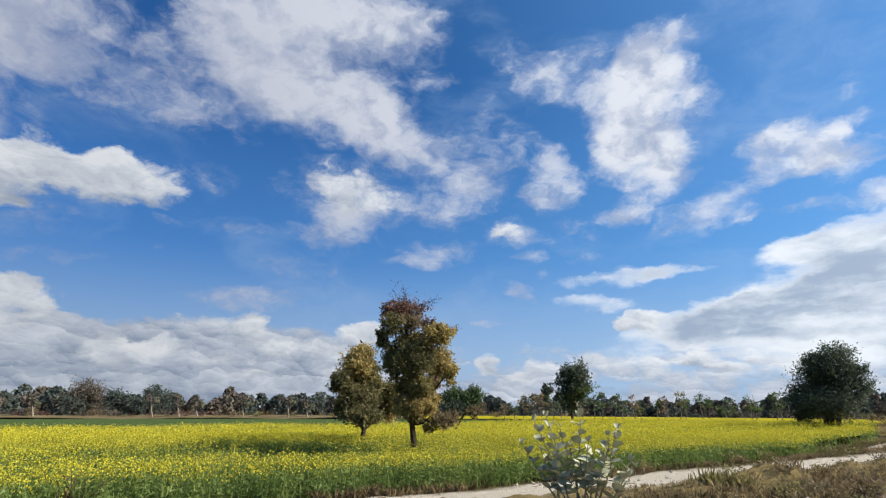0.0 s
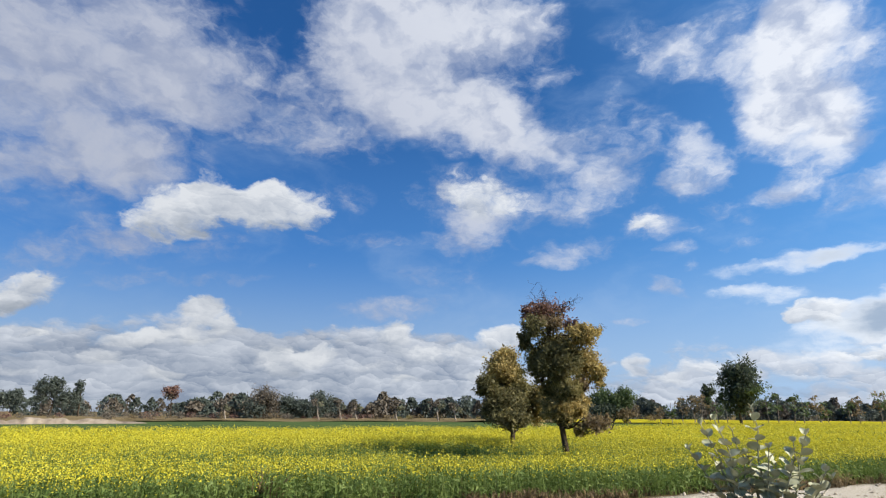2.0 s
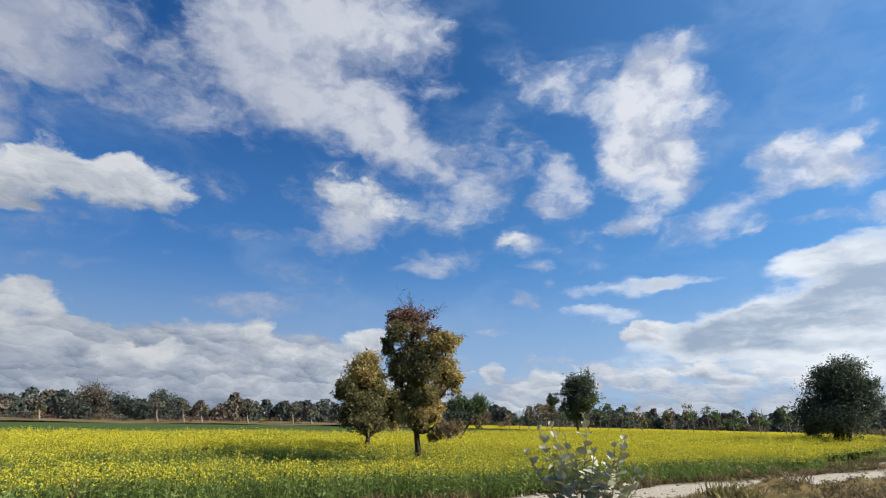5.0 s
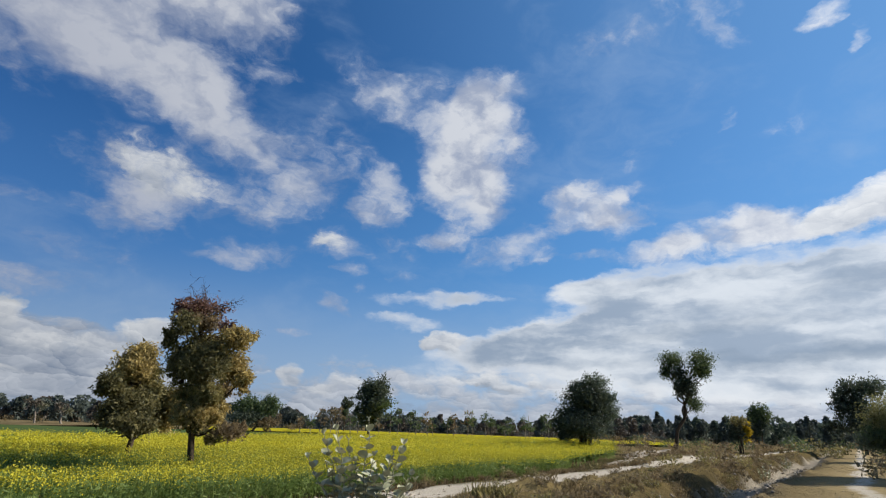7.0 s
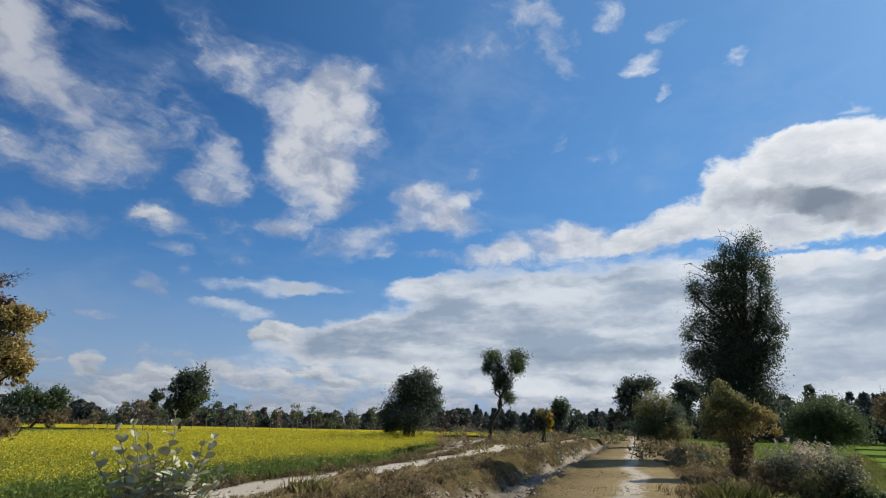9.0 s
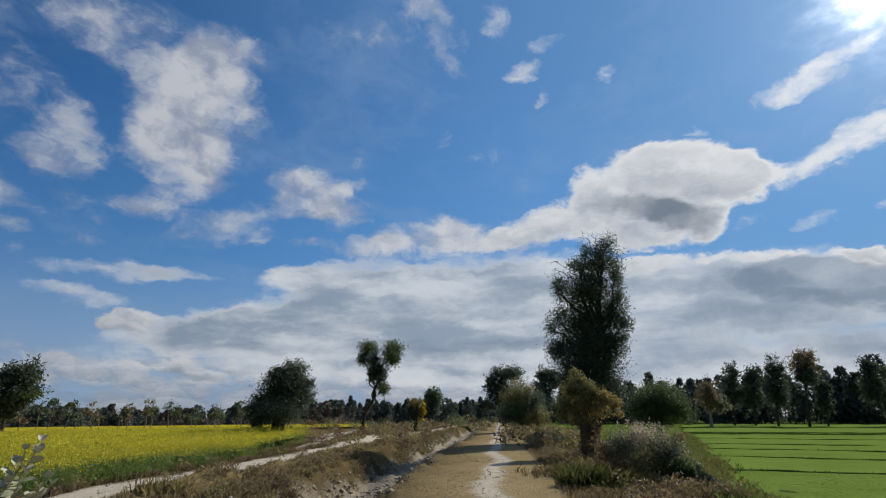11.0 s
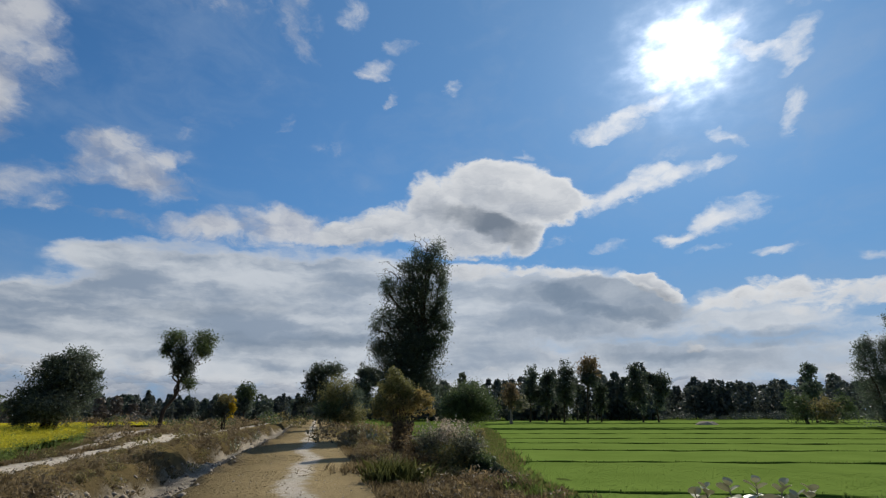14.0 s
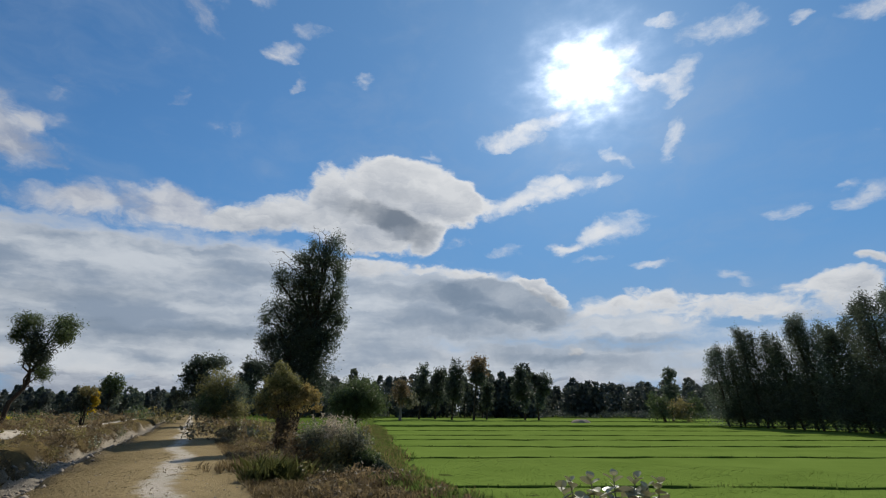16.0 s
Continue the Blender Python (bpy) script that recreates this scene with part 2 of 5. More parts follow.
sheet(91.6, 11.5, 2.8, 1.3, -20, 0.9)
sheet(52.2, 6.7, 27.7, 3.0, 0, 0.8)
puff(74.5, 15.2, 5.6, 0.9, -2, 0.8)
puff(83.1, 14.4, 4.1, 0.7, -10, 0.8)
puff(91.4, 12.8, 2.8, 0.5, -14, 0.8)
puff(93.7, 11.2, 1.5, 0.8, -39, 0.8)
grey(88.8, 11.0, 6.3, 1.6, -14, 1.9)
grey(64.7, 13.5, 9.0, 1.0, 0, 0.8)
grey(79.8, 12.0, 5.8, 1.0, -5, 0.9)
grey(84.1, 9.1, 8.3, 1.4, -5, 1)
grey(91.5, 6.1, 6.3, 1.3, -4, 0.8)
grey(70.3, 7.6, 15.8, 1.4, -2, 0.5)
grey(46.1, 10.1, 11.6, 0.8, 4, 0.35)
grey(52.2, 7.3, 14.7, 0.8, 0, 0.4)
sheet(101.8, 4.8, 13.7, 1.9, -2, 0.9)
sheet(83.9, 4.2, 17.4, 2.0, 0, 0.8)
sheet(116.2, 5.2, 6.6, 2.0, -3, 0.6)
sheet(101.7, 9.3, 6.5, 1.6, -3, 0.8)
sheet(102.1, 7.6, 8.0, 0.9, -3, 0.7)
puff(92.7, 12.0, 2.5, 1.1, -22, 0.8)
puff(100.7, 10.1, 5.0, 0.9, 5, 0.8)
puff(105.2, 11.2, 3.6, 0.6, -5, 0.8)
puff(111.1, 9.8, 6.1, 1.0, -1, 0.9)
puff(118.9, 11.0, 4.0, 0.9, -1, 1)
puff(121.0, 9.4, 3.0, 1.4, -7, 0.9)
puff(114.6, 8.6, 3.9, 0.7, -5, 0.6)
puff(95.8, 5.8, 1.1, 0.4, -1, 0.8)
puff(73.2, 4.7, 3.2, 0.5, 1, 0.5)
puff(122.0, 12.7, 0.9, 0.5, -10, 0.9)
puff(105.9, 8.5, 3.1, 0.8, -4, 0.6)
grey(101.8, 4.3, 11.6, 1.1, -1, 0.5)
grey(85.8, 5.0, 11.8, 0.8, -0, 0.4)
grey(102.5, 6.3, 5.0, 0.9, -2, 1.3)
grey(95.9, 7.2, 3.4, 0.7, -2, 0.4)
grey(117.5, 8.1, 4.9, 0.5, -6, 0.5)
soft(101.0, 18.7, 3.2, 1.1, 9, 0.95)
soft(95.4, 17.1, 1.6, 0.4, 1, 0.75)
soft(98.3, 15.7, 1.6, 0.4, 1, 0.85)
soft(103.9, 14.3, 1.8, 0.4, -1, 1)
soft(100.5, 23.3, 0.9, 0.5, -7, 0.7)
soft(102.0, 25.5, 1.4, 0.5, -39, 0.65)
soft(90.0, 28.7, 2.7, 0.9, 4, 1.1)
soft(93.8, 30.2, 2.3, 0.6, 14, 0.95)
soft(109.2, 32.2, 1.0, 1.7, -44, 0.9)
soft(107.8, 26.8, 0.8, 1.8, -25, 1)
soft(113.8, 35.4, 2.6, 1.1, -5, 0.9)
soft(108.9, 37.5, 1.6, 0.5, -7, 0.65)
soft(120.6, 33.9, 0.7, 0.4, -24, 0.85)
soft(126.0, 32.7, 1.6, 0.7, -9, 0.8)
soft(116.2, 17.8, 1.4, 0.5, 0, 0.6)
soft(122.3, 18.0, 2.1, 0.6, 16, 1)
soft(121.7, 19.1, 1.1, 0.4, -3, 0.65)
soft(111.5, 12.8, 1.6, 0.5, -7, 0.75)
soft(112.4, 12.0, 0.8, 0.3, -7, 0.85)
soft(124.9, 23.0, 0.5, 0.3, -20, 0.5)
soft(104.2, 35.9, 1.0, 0.8, 29, 0.7)
soft(105.7, 32.7, 1.6, 0.6, -23, 0.7)
soft(94.6, 24.0, 2.6, 0.8, 24, 0.5)
# fine structure: wisps, billows and streaks
toward = bearing(SUN_AZ, SUN_EL)
height = put(W, "ShaderNodeSeparateXYZ", way).outputs[2]
tuft = fbm(W, vmath(W, "MULTIPLY", bent, (1, 1, 1.3)), 9.0, 7.0, 0.56)
fine = fbm(W, vmath(W, "MULTIPLY", bent, (1, 1, 1.5)), 27.0, 7.0, 0.62)
tuft_sun = fbm(W, vmath(W, "ADD", vmath(W, "MULTIPLY", bent, (1, 1, 1.3)), tuple(toward * 0.012 + Vector((0, 0, 0.022)))), 9.0, 5.0, 0.5)
drawn = put(W, "ShaderNodeVectorMath", curl_fine, (0.03, 0.03, 0.02), way, operation="MULTIPLY_ADD").outputs[0]
streak = fbm(W, vmath(W, "MULTIPLY", drawn, (1, 1, 4.2)), 5.5, 7.0, 0.55)
veil = step(W, fbm(W, put(W, "ShaderNodeVectorMath", curl, (0.25, 0.25, 0.2), flat, operation="MULTIPLY_ADD").outputs[0], 4.0, 8.0, 0.6), 0.46, 0.8, 0.0, 0.34)
squat = vmath(W, "MULTIPLY", put(W, "ShaderNodeVectorMath", curl_fine, (0.05, 0.05, 0.03), way, operation="MULTIPLY_ADD").outputs[0], (1, 1, 2.3))


def density(field, grain, bite):
    """How thick the cloud is: ragged at its rim, close in its heart."""
    rim = step(W, field, 0.45, 1.6, 1.0, 0.42)
    body = maths(W, "MULTIPLY", field, 4.0, clamp=True)
    return maths(W, "ADD", field, maths(W, "MULTIPLY", maths(W, "MULTIPLY_ADD", grain, bite, -0.5 * bite), maths(W, "MULTIPLY", rim, body)))


def heads(scale, vec):
    """Round heads of cumulus, light above and on the side of the sun."""
    n = W.nodes.new("ShaderNodeTexVoronoi")
    n.inputs["Scale"].default_value = scale
    W.links.new(vec, n.inputs["Vector"])
    ball = vmath(W, "SUBTRACT", vec, n.outputs["Position"])
    return vmath(W, "DOT_PRODUCT", ball, tuple((toward * 0.45 + Vector((0, 0, 0.9))) * scale), out=1)


grain = maths(W, "MULTIPLY_ADD", fine, 0.5, maths(W, "MULTIPLY", tuft, 0.5))
t_soft = density(FIELD["soft"], grain, 4.2)
t_puff = density(FIELD["puff"], grain, 2.9)
t_sheet = density(FIELD["sheet"], maths(W, "MULTIPLY_ADD", grain, 0.5, maths(W, "MULTIPLY", streak, 0.5)), 3.4)
d_soft = step(W, t_soft, 0.02, 1.75, 0.0, 0.94)
d_puff = step(W, t_puff, 0.12, 0.85, 0.0, 0.97)
d_sheet = step(W, t_sheet, 0.0, 1.1, 0.0, 0.95)
# rows of cloud far off, low over the horizon all round
row = fbm(W, squat, 11.0, 6.0, 0.55)
low = step(W, height, 0.17, 0.0)
lift = maths(W, "ADD", maths(W, "MULTIPLY", low, 0.75), maths(W, "MULTIPLY", FIELD["bank"], 0.7))
t_low = density(lift, row, 2.4)
d_low = step(W, t_low, 0.2, 0.75, 0.0, 0.93)
# scattered cloud overhead
d_top = maths(W, "MULTIPLY", step(W, height, 0.72, 0.9), step(W, tuft, 0.42, 0.62, 0.0, 0.75))

near_sun = vmath(W, "DOT_PRODUCT", way, tuple(toward), out=1)
facing = maths(W, "MAXIMUM", near_sun, 0.0)
glow = maths(W, "POWER", facing, 5.5)
relief = maths(W, "MULTIPLY_ADD", maths(W, "SUBTRACT", tuft, tuft_sun), 3.2, 0.0)
knobs = maths(W, "MULTIPLY_ADD", heads(16.0, squat), 0.30, maths(W, "MULTIPLY", heads(38.0, squat), 0.2))
grey_amount = step(W, maths(W, "ADD", FIELD["grey"], maths(W, "MULTIPLY_ADD", grain, 1.6, -0.85)), -0.1, 1.7, 0.0, 0.92)
# cumulus: white heads, grey bases, bright rims towards the sun
rise = maths(W, "DIVIDE", FIELD["top"], maths(W, "MAXIMUM", FIELD["puff"], 0.05))
lit_puff = maths(W, "ADD", maths(W, "MULTIPLY_ADD", rise, 0.55, 0.62), maths(W, "MULTIPLY_ADD", relief, 0.8, maths(W, "MULTIPLY", knobs, 0.5)), clamp=True)
puff_col = blend(W, lit_puff, (0.36, 0.42, 0.52), (0.80, 0.83, 0.87))
thin = step(W, t_puff, 1.5, 0.35)
puff_col = blend(W, maths(W, "MULTIPLY", glow, maths(W, "MULTIPLY_ADD", thin, 1.0, 0.35), clamp=True), puff_col, (1.0, 1.01, 1.02))
puff_col = blend(W, grey_amount, puff_col, (0.20, 0.245, 0.31))
soft_col = blend(W, step(W, t_soft, 0.1, 1.5), (0.38, 0.48, 0.69), (0.72, 0.75, 0.81))
soft_col = blend(W, maths(W, "MULTIPLY_ADD", relief, -1.9, 0.32, clamp=True), soft_col, (0.38, 0.44, 0.58))
soft_col = blend(W, maths(W, "MULTIPLY", grey_amount, 0.5), soft_col, (0.40, 0.44, 0.55))
soft_col = blend(W, step(W, near_sun, 0.45, -0.4, 0.0, 0.6), soft_col, (0.40, 0.445, 0.585))
soft_col = blend(W, maths(W, "MULTIPLY", glow, 1.2, clamp=True), soft_col, (1.02, 1.03, 1.04))
sheet_col = blend(W, step(W, maths(W, "MULTIPLY_ADD", tuft, 0.35, maths(W, "MULTIPLY", streak, 0.65)), 0.39, 0.61), (0.32, 0.405, 0.53), (0.78, 0.83, 0.89))
sheet_col = blend(W, step(W, t_sheet, 1.5, 0.2, 0.0, 0.85), sheet_col, (1.0, 1.01, 1.02))
sheet_col = blend(W, maths(W, "MULTIPLY", maths(W, "POWER", facing, 3.0), 0.45), sheet_col, (0.72, 0.79, 0.88))
sheet_col = blend(W, maths(W, "MULTIPLY", grey_amount, 0.97), sheet_col, (0.22, 0.295, 0.40))
lit_low = maths(W, "ADD", maths(W, "MULTIPLY_ADD", row, 2.3, -0.72), maths(W, "MULTIPLY", knobs, 0.8), clamp=True)
low_col = blend(W, lit_low, (0.27, 0.325, 0.43), (0.70, 0.74, 0.81))
low_col = blend(W, maths(W, "MULTIPLY", grey_amount, 0.6), low_col, (0.30, 0.36, 0.46))

blue = W.nodes.new("ShaderNodeTexSky")
blue.sky_type, blue.sun_disc = "NISHITA", False
blue.sun_elevation, blue.sun_rotation = radians(SUN_EL), radians(SUN_AZ)
blue.air_density, blue.dust_density, blue.ozone_density, blue.altitude = 1.0, 0.15, 3.0, 200.0
air = blend(W, 1.0, blue.outputs[0], SKY_GAIN, "MULTIPLY")
air = blend(W, step(W, height, 0.6, 0.1, 0.0, 0.62), air, (0.15, 0.365, 0.71))
air = blend(W, maths(W, "MULTIPLY", maths(W, "POWER", facing, 2.2), 0.6), air, (0.22, 0.43, 0.72))
air = blend(W, step(W, near_sun, 0.6, -0.5, 0.0, 1.0), air, blend(W, 1.0, air, (0.72, 0.78, 0.9), "MULTIPLY"))
air = blend(W, veil, air, (0.38, 0.52, 0.74))
col = blend(W, d_top, air, (0.62, 0.66, 0.74))
col = blend(W, step(W, height, 0.3, 0.02, 0.0, 0.9), col, (0.38, 0.53, 0.74))
col = blend(W, d_low, col, low_col)
col = blend(W, d_soft, col, soft_col)
col = blend(W, d_sheet, col, sheet_col)
col = blend(W, d_puff, col, puff_col)
# the whole sky is lighter towards the sun
nearer = put(W, "ShaderNodeMapRange", near_sun, -0.5, 0.85, 0.80, 1.16).outputs[0]
col = blend(W, 1.0, col, put(W, "ShaderNodeCombineXYZ", nearer, nearer, nearer).outputs[0], "MULTIPLY")
# the sun's own dazzle in thin haze
ragged = vmath(W, "NORMALIZE", put(W, "ShaderNodeVectorMath", curl_fine, (0.12, 0.12, 0.12), way, operation="MULTIPLY_ADD").outputs[0])
blaze = maths(W, "MAXIMUM", vmath(W, "DOT_PRODUCT", ragged, tuple(toward), out=1), 0.0)
h1, h2 = (maths(W, "POWER", blaze, k) for k in (1100.0, 330.0))
h3 = maths(W, "POWER", facing, 40.0)
shine = maths(W, "ADD", maths(W, "MULTIPLY", h1, 3.5), maths(W, "MULTIPLY_ADD", h2, 0.8, maths(W, "MULTIPLY", h3, 0.16)))
col = blend(W, 1.0, col, put(W, "ShaderNodeCombineXYZ", shine, shine, shine).outputs[0], "ADD")
back = put(W, "ShaderNodeBackground", col, 1.0)
put(W, "ShaderNodeOutputWorld", back.outputs[0])

sun = new("sun", bpy.data.lights.new("sun", "SUN"))
sun.data.energy, sun.data.angle, sun.data.color = 7.0, radians(0.55), (1.0, 0.94, 0.84)
sun.matrix_world = look(toward * 100, (0, 0, 0))

# ---- materials ----
def material(name, rough=0.9, spec=0.2):
    m = bpy.data.materials.new(name)
    m.use_nodes = True
    b = m.node_tree.nodes["Principled BSDF"]
    b.inputs["Roughness"].default_value, b.inputs["Specular IOR Level"].default_value = rough, spec
    return m, m.node_tree, b


def ramp(tree, fac, stops):
    r = tree.nodes.new("ShaderNodeValToRGB")
    while len(r.color_ramp.elements) < len(stops):
        r.color_ramp.elements.new(0.5)
    for e, (p, c) in zip(r.color_ramp.elements, stops):
        e.position, e.color = p, (*c, 1)
    tree.links.new(fac, r.inputs[0])
    return r.outputs[0]


def bump(tree, b, value, strength=0.4, distance=0.05):
    n = tree.nodes.new("ShaderNodeBump")
    n.inputs["Strength"].default_value, n.inputs["Distance"].default_value = strength, distance
    tree.links.new(value, n.inputs["Height"])
    tree.links.new(n.outputs[0], b.inputs["Normal"])


def leafy(name, dark, mid, light, through=0.42, rough=0.6, patch=1.2):
    """Leaves: tone varies from leaf to leaf and in soft patches; light comes through them."""
    m, t, b = material(name, rough, 0.25)
    geo = t.nodes.new("ShaderNodeNewGeometry")
    pos = geo.outputs["Position"]
    n = fbm(t, pos, patch, 2.0)
    f = maths(t, "ADD", maths(t, "MULTIPLY", geo.outputs["Random Per Island"], 0.6), maths(t, "MULTIPLY_ADD", n, 1.1, -0.35))
    c = ramp(t, f, ((0.05, dark), (0.5, mid), (0.95, light)))
    t.links.new(c, b.inputs["Base Color"])
    tr = t.nodes.new("ShaderNodeBsdfTranslucent")
    t.links.new(c, tr.inputs[0])
    mix = t.nodes.new("ShaderNodeMixShader")
    mix.inputs[0].default_value = through
    t.links.new(b.outputs[0], mix.inputs[1])
    t.links.new(tr.outputs[0], mix.inputs[2])
    t.links.new(mix.outputs[0], t.nodes["Material Output"].inputs[0])
    return m


def barky(name, dark, light, scale=14.0):
    m, t, b = material(name, 0.95, 0.1)
    pos = t.nodes.new("ShaderNodeNewGeometry").outputs["Position"]
    n = fbm(t, vmath(t, "MULTIPLY", pos, (1, 1, 0.25)), scale, 6.0, 0.65)
    t.links.new(ramp(t, n, ((0.3, dark), (0.7, light))), b.inputs["Base Color"])
    bump(t, b, n, 0.8, 0.03)
    return m


def earthy(name, dark, light, scale=2.0, fine=30.0, lift=0.03):
    m, t, b = material(name, 1.0, 0.0)
    pos = t.nodes.new("ShaderNodeNewGeometry").outputs["Position"]
    a, c = fbm(t, pos, scale, 6.0, 0.6), fbm(t, pos, fine, 5.0, 0.65)
    f = maths(t, "ADD", maths(t, "MULTIPLY", a, 0.6), maths(t, "MULTIPLY", c, 0.4))
    t.links.new(ramp(t, f, ((0.36, dark), (0.62, light))), b.inputs["Base Color"])
    bump(t, b, f, 0.6, lift)
    return m


BARK = barky("bark_dark", (0.025, 0.018, 0.012), (0.10, 0.075, 0.05))
BARK_PALE = barky("bark_pale", (0.14, 0.11, 0.08), (0.34, 0.29, 0.23))
TWIG = barky("twig_dry", (0.07, 0.05, 0.035), (0.2, 0.15, 0.1), 30.0)
LEAF = {
    # dark: leaf colour with the crowns' shaded left and inner parts put in
    "dark": leafy("leaf_shaded", (0.066, 0.064, 0.028), (0.141, 0.128, 0.053), (0.264, 0.226, 0.094)),
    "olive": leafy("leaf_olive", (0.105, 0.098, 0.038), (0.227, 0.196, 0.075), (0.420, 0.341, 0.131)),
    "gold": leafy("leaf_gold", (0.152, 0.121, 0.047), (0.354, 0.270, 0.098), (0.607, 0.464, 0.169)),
    "red": leafy("leaf_red", (0.076, 0.051, 0.044), (0.186, 0.101, 0.081), (0.371, 0.219, 0.143)),
    "brown": leafy("leaf_brown", (0.077, 0.059, 0.034), (0.200, 0.146, 0.077), (0.339, 0.246, 0.123)),
    "green": leafy("leaf_green", (0.041, 0.060, 0.025), (0.087, 0.121, 0.048), (0.178, 0.224, 0.092)),
    "deep": leafy("leaf_deep", (0.035, 0.046, 0.032), (0.068, 0.086, 0.057), (0.142, 0.169, 0.108)),
    "gum": leafy("leaf_gum", (0.050, 0.070, 0.052), (0.106, 0.137, 0.095), (0.203, 0.245, 0.161)),
    "grey": leafy("leaf_grey", (0.078, 0.086, 0.055), (0.187, 0.187, 0.117), (0.359, 0.343, 0.218)),
    "lime": leafy("leaf_lime", (0.101, 0.101, 0.036), (0.202, 0.195, 0.072), (0.351, 0.325, 0.130)),
    "bright": leafy("leaf_yellow", (0.2, 0.15, 0.01), (0.5, 0.36, 0.02), (0.7, 0.5, 0.04)),
    "straw": leafy("straw", (0.093, 0.068, 0.034), (0.204, 0.153, 0.076), (0.340, 0.264, 0.145)),
    "plume": leafy("plume", (0.25, 0.2, 0.14), (0.42, 0.35, 0.25), (0.6, 0.52, 0.4)),
    "milk": leafy("milkweed_leaf", (0.26, 0.265, 0.15), (0.38, 0.375, 0.235), (0.52, 0.51, 0.36), 0.1, 0.5, 3.0),
    "crop": leafy("mustard_green", (0.075, 0.125, 0.025), (0.15, 0.21, 0.05), (0.25, 0.31, 0.085), 0.45),
    "flower": leafy("mustard_flower", (0.40, 0.34, 0.02), (0.54, 0.47, 0.03), (0.64, 0.57, 0.06), 0.3, 0.7, 0.4),
    "road": leafy("trodden_grass", (0.171, 0.131, 0.068), (0.261, 0.203, 0.108), (0.360, 0.288, 0.162)),
    # far leaves greyed and lightened: distance haze is put into their colour
    "haze": leafy("far_leaf_hazed", (0.06, 0.074, 0.062), (0.08, 0.097, 0.078), (0.11, 0.126, 0.095), 0.3),
    "hazebrown": leafy("far_scrub_hazed", (0.085, 0.072, 0.056), (0.12, 0.10, 0.074), (0.16, 0.132, 0.095), 0.2),
    "lush": leafy("lush_grass", (0.12, 0.135, 0.045), (0.20, 0.215, 0.075), (0.30, 0.31, 0.12), 0.5),
    "wheat": leafy("wheat_blade", (0.136, 0.201, 0.041), (0.165, 0.236, 0.050), (0.201, 0.277, 0.061), 0.35, 0.8, 0.35),
}

# ---- mesh helpers ----
rng = np.random.default_rng(7)


def solid(name, chunks, parent=None, label="", category="", group="", kind="", smooth=False):
    """One mesh object from chunks of (vertices, faces, material)."""
    me = bpy.data.meshes.new(name)
    V, loops, totals, slots, base, mats = [], [], [], [], 0, []
    for v, f, mat in chunks:
        v, f = np.asarray(v, float).reshape(-1, 3), np.asarray(f, int)
        if len(f) == 0:
            continue
        if mat not in mats:
            mats.append(mat)
        V.append(v)
        loops.append((f + base).ravel())
        totals.append(np.full(len(f), f.shape[1]))
        slots.append(np.full(len(f), mats.index(mat)))
        base += len(v)
    V, loops, totals, slots = np.concatenate(V), np.concatenate(loops), np.concatenate(totals), np.concatenate(slots)
    me.vertices.add(len(V))
    me.vertices.foreach_set("co", V.ravel())
    me.loops.add(len(loops))
    me.loops.foreach_set("vertex_index", loops)
    me.polygons.add(len(totals))
    me.polygons.foreach_set("loop_start", np.concatenate(([0], np.cumsum(totals)[:-1])))
    me.polygons.foreach_set("loop_total", totals)
    for m in mats:
        me.materials.append(m)
    me.polygons.foreach_set("material_index", slots)
    if smooth:
        me.polygons.foreach_set("use_smooth", np.ones(len(totals), bool))
    me.update(calc_edges=True)
    me.validate()
    ob = new(name, me)
    ob.parent = parent
    return tagged(ob, label, category, group, kind)


def thing(name, at, label, category, group=""):
    ob = new(name)
    ob.location, ob.empty_display_size = at, 0.3
    return tagged(ob, label, category, group)


def unit(n, r=None):
    v = (r or rng).normal(size=(n, 3))
    return v / np.linalg.norm(v, axis=1)[:, None]


def leaves(centres, size, aspect=0.5, hang=0.0, spread=0.35):
    """Small pointed leaves, broad at one end, at the given places."""
    n = len(centres)
    a = unit(n)
    a[:, 2] = a[:, 2] * (1 - hang) - hang
    a /= np.linalg.norm(a, axis=1)[:, None]
    b = np.cross(a, unit(n))
    b /= np.linalg.norm(b, axis=1)[:, None] + 1e-9
    s = size * (1 + spread * rng.normal(size=(n, 1))).clip(0.4, 1.9)
    s = s * 1.22
    c = np.asarray(centres)
    v = np.stack([c - a * s * 0.35 - b * s * aspect * 0.5, c - a * s * 0.35 + b * s * aspect * 0.5, c + a * s * 0.65], 1).reshape(-1, 3)
    return v, np.arange(3 * n).reshape(n, 3)


def tube(points, radii, sides=6):
    p = np.asarray(points, float)
    k = len(p)
    d = np.gradient(p, axis=0)
    d /= np.linalg.norm(d, axis=1)[:, None] + 1e-9
    side = np.cross(d, np.where(np.abs(d[:, 2:3]) > 0.8, (1.0, 0, 0), (0, 0, 1.0)))
    side /= np.linalg.norm(side, axis=1)[:, None] + 1e-9
    other = np.cross(d, side)
    ang = np.linspace(0, 2 * np.pi, sides, endpoint=False)
    r = np.asarray(radii, float).reshape(-1, 1, 1)
    v = p[:, None] + r * (np.cos(ang)[None, :, None] * side[:, None] + np.sin(ang)[None, :, None] * other[:, None])
    i = np.arange(k - 1)[:, None] * sides
    j = np.arange(sides)[None]
    f = np.stack([i + j, i + (j + 1) % sides, i + sides + (j + 1) % sides, i + sides + j], -1).reshape(-1, 4)
    return v.reshape(-1, 3), f


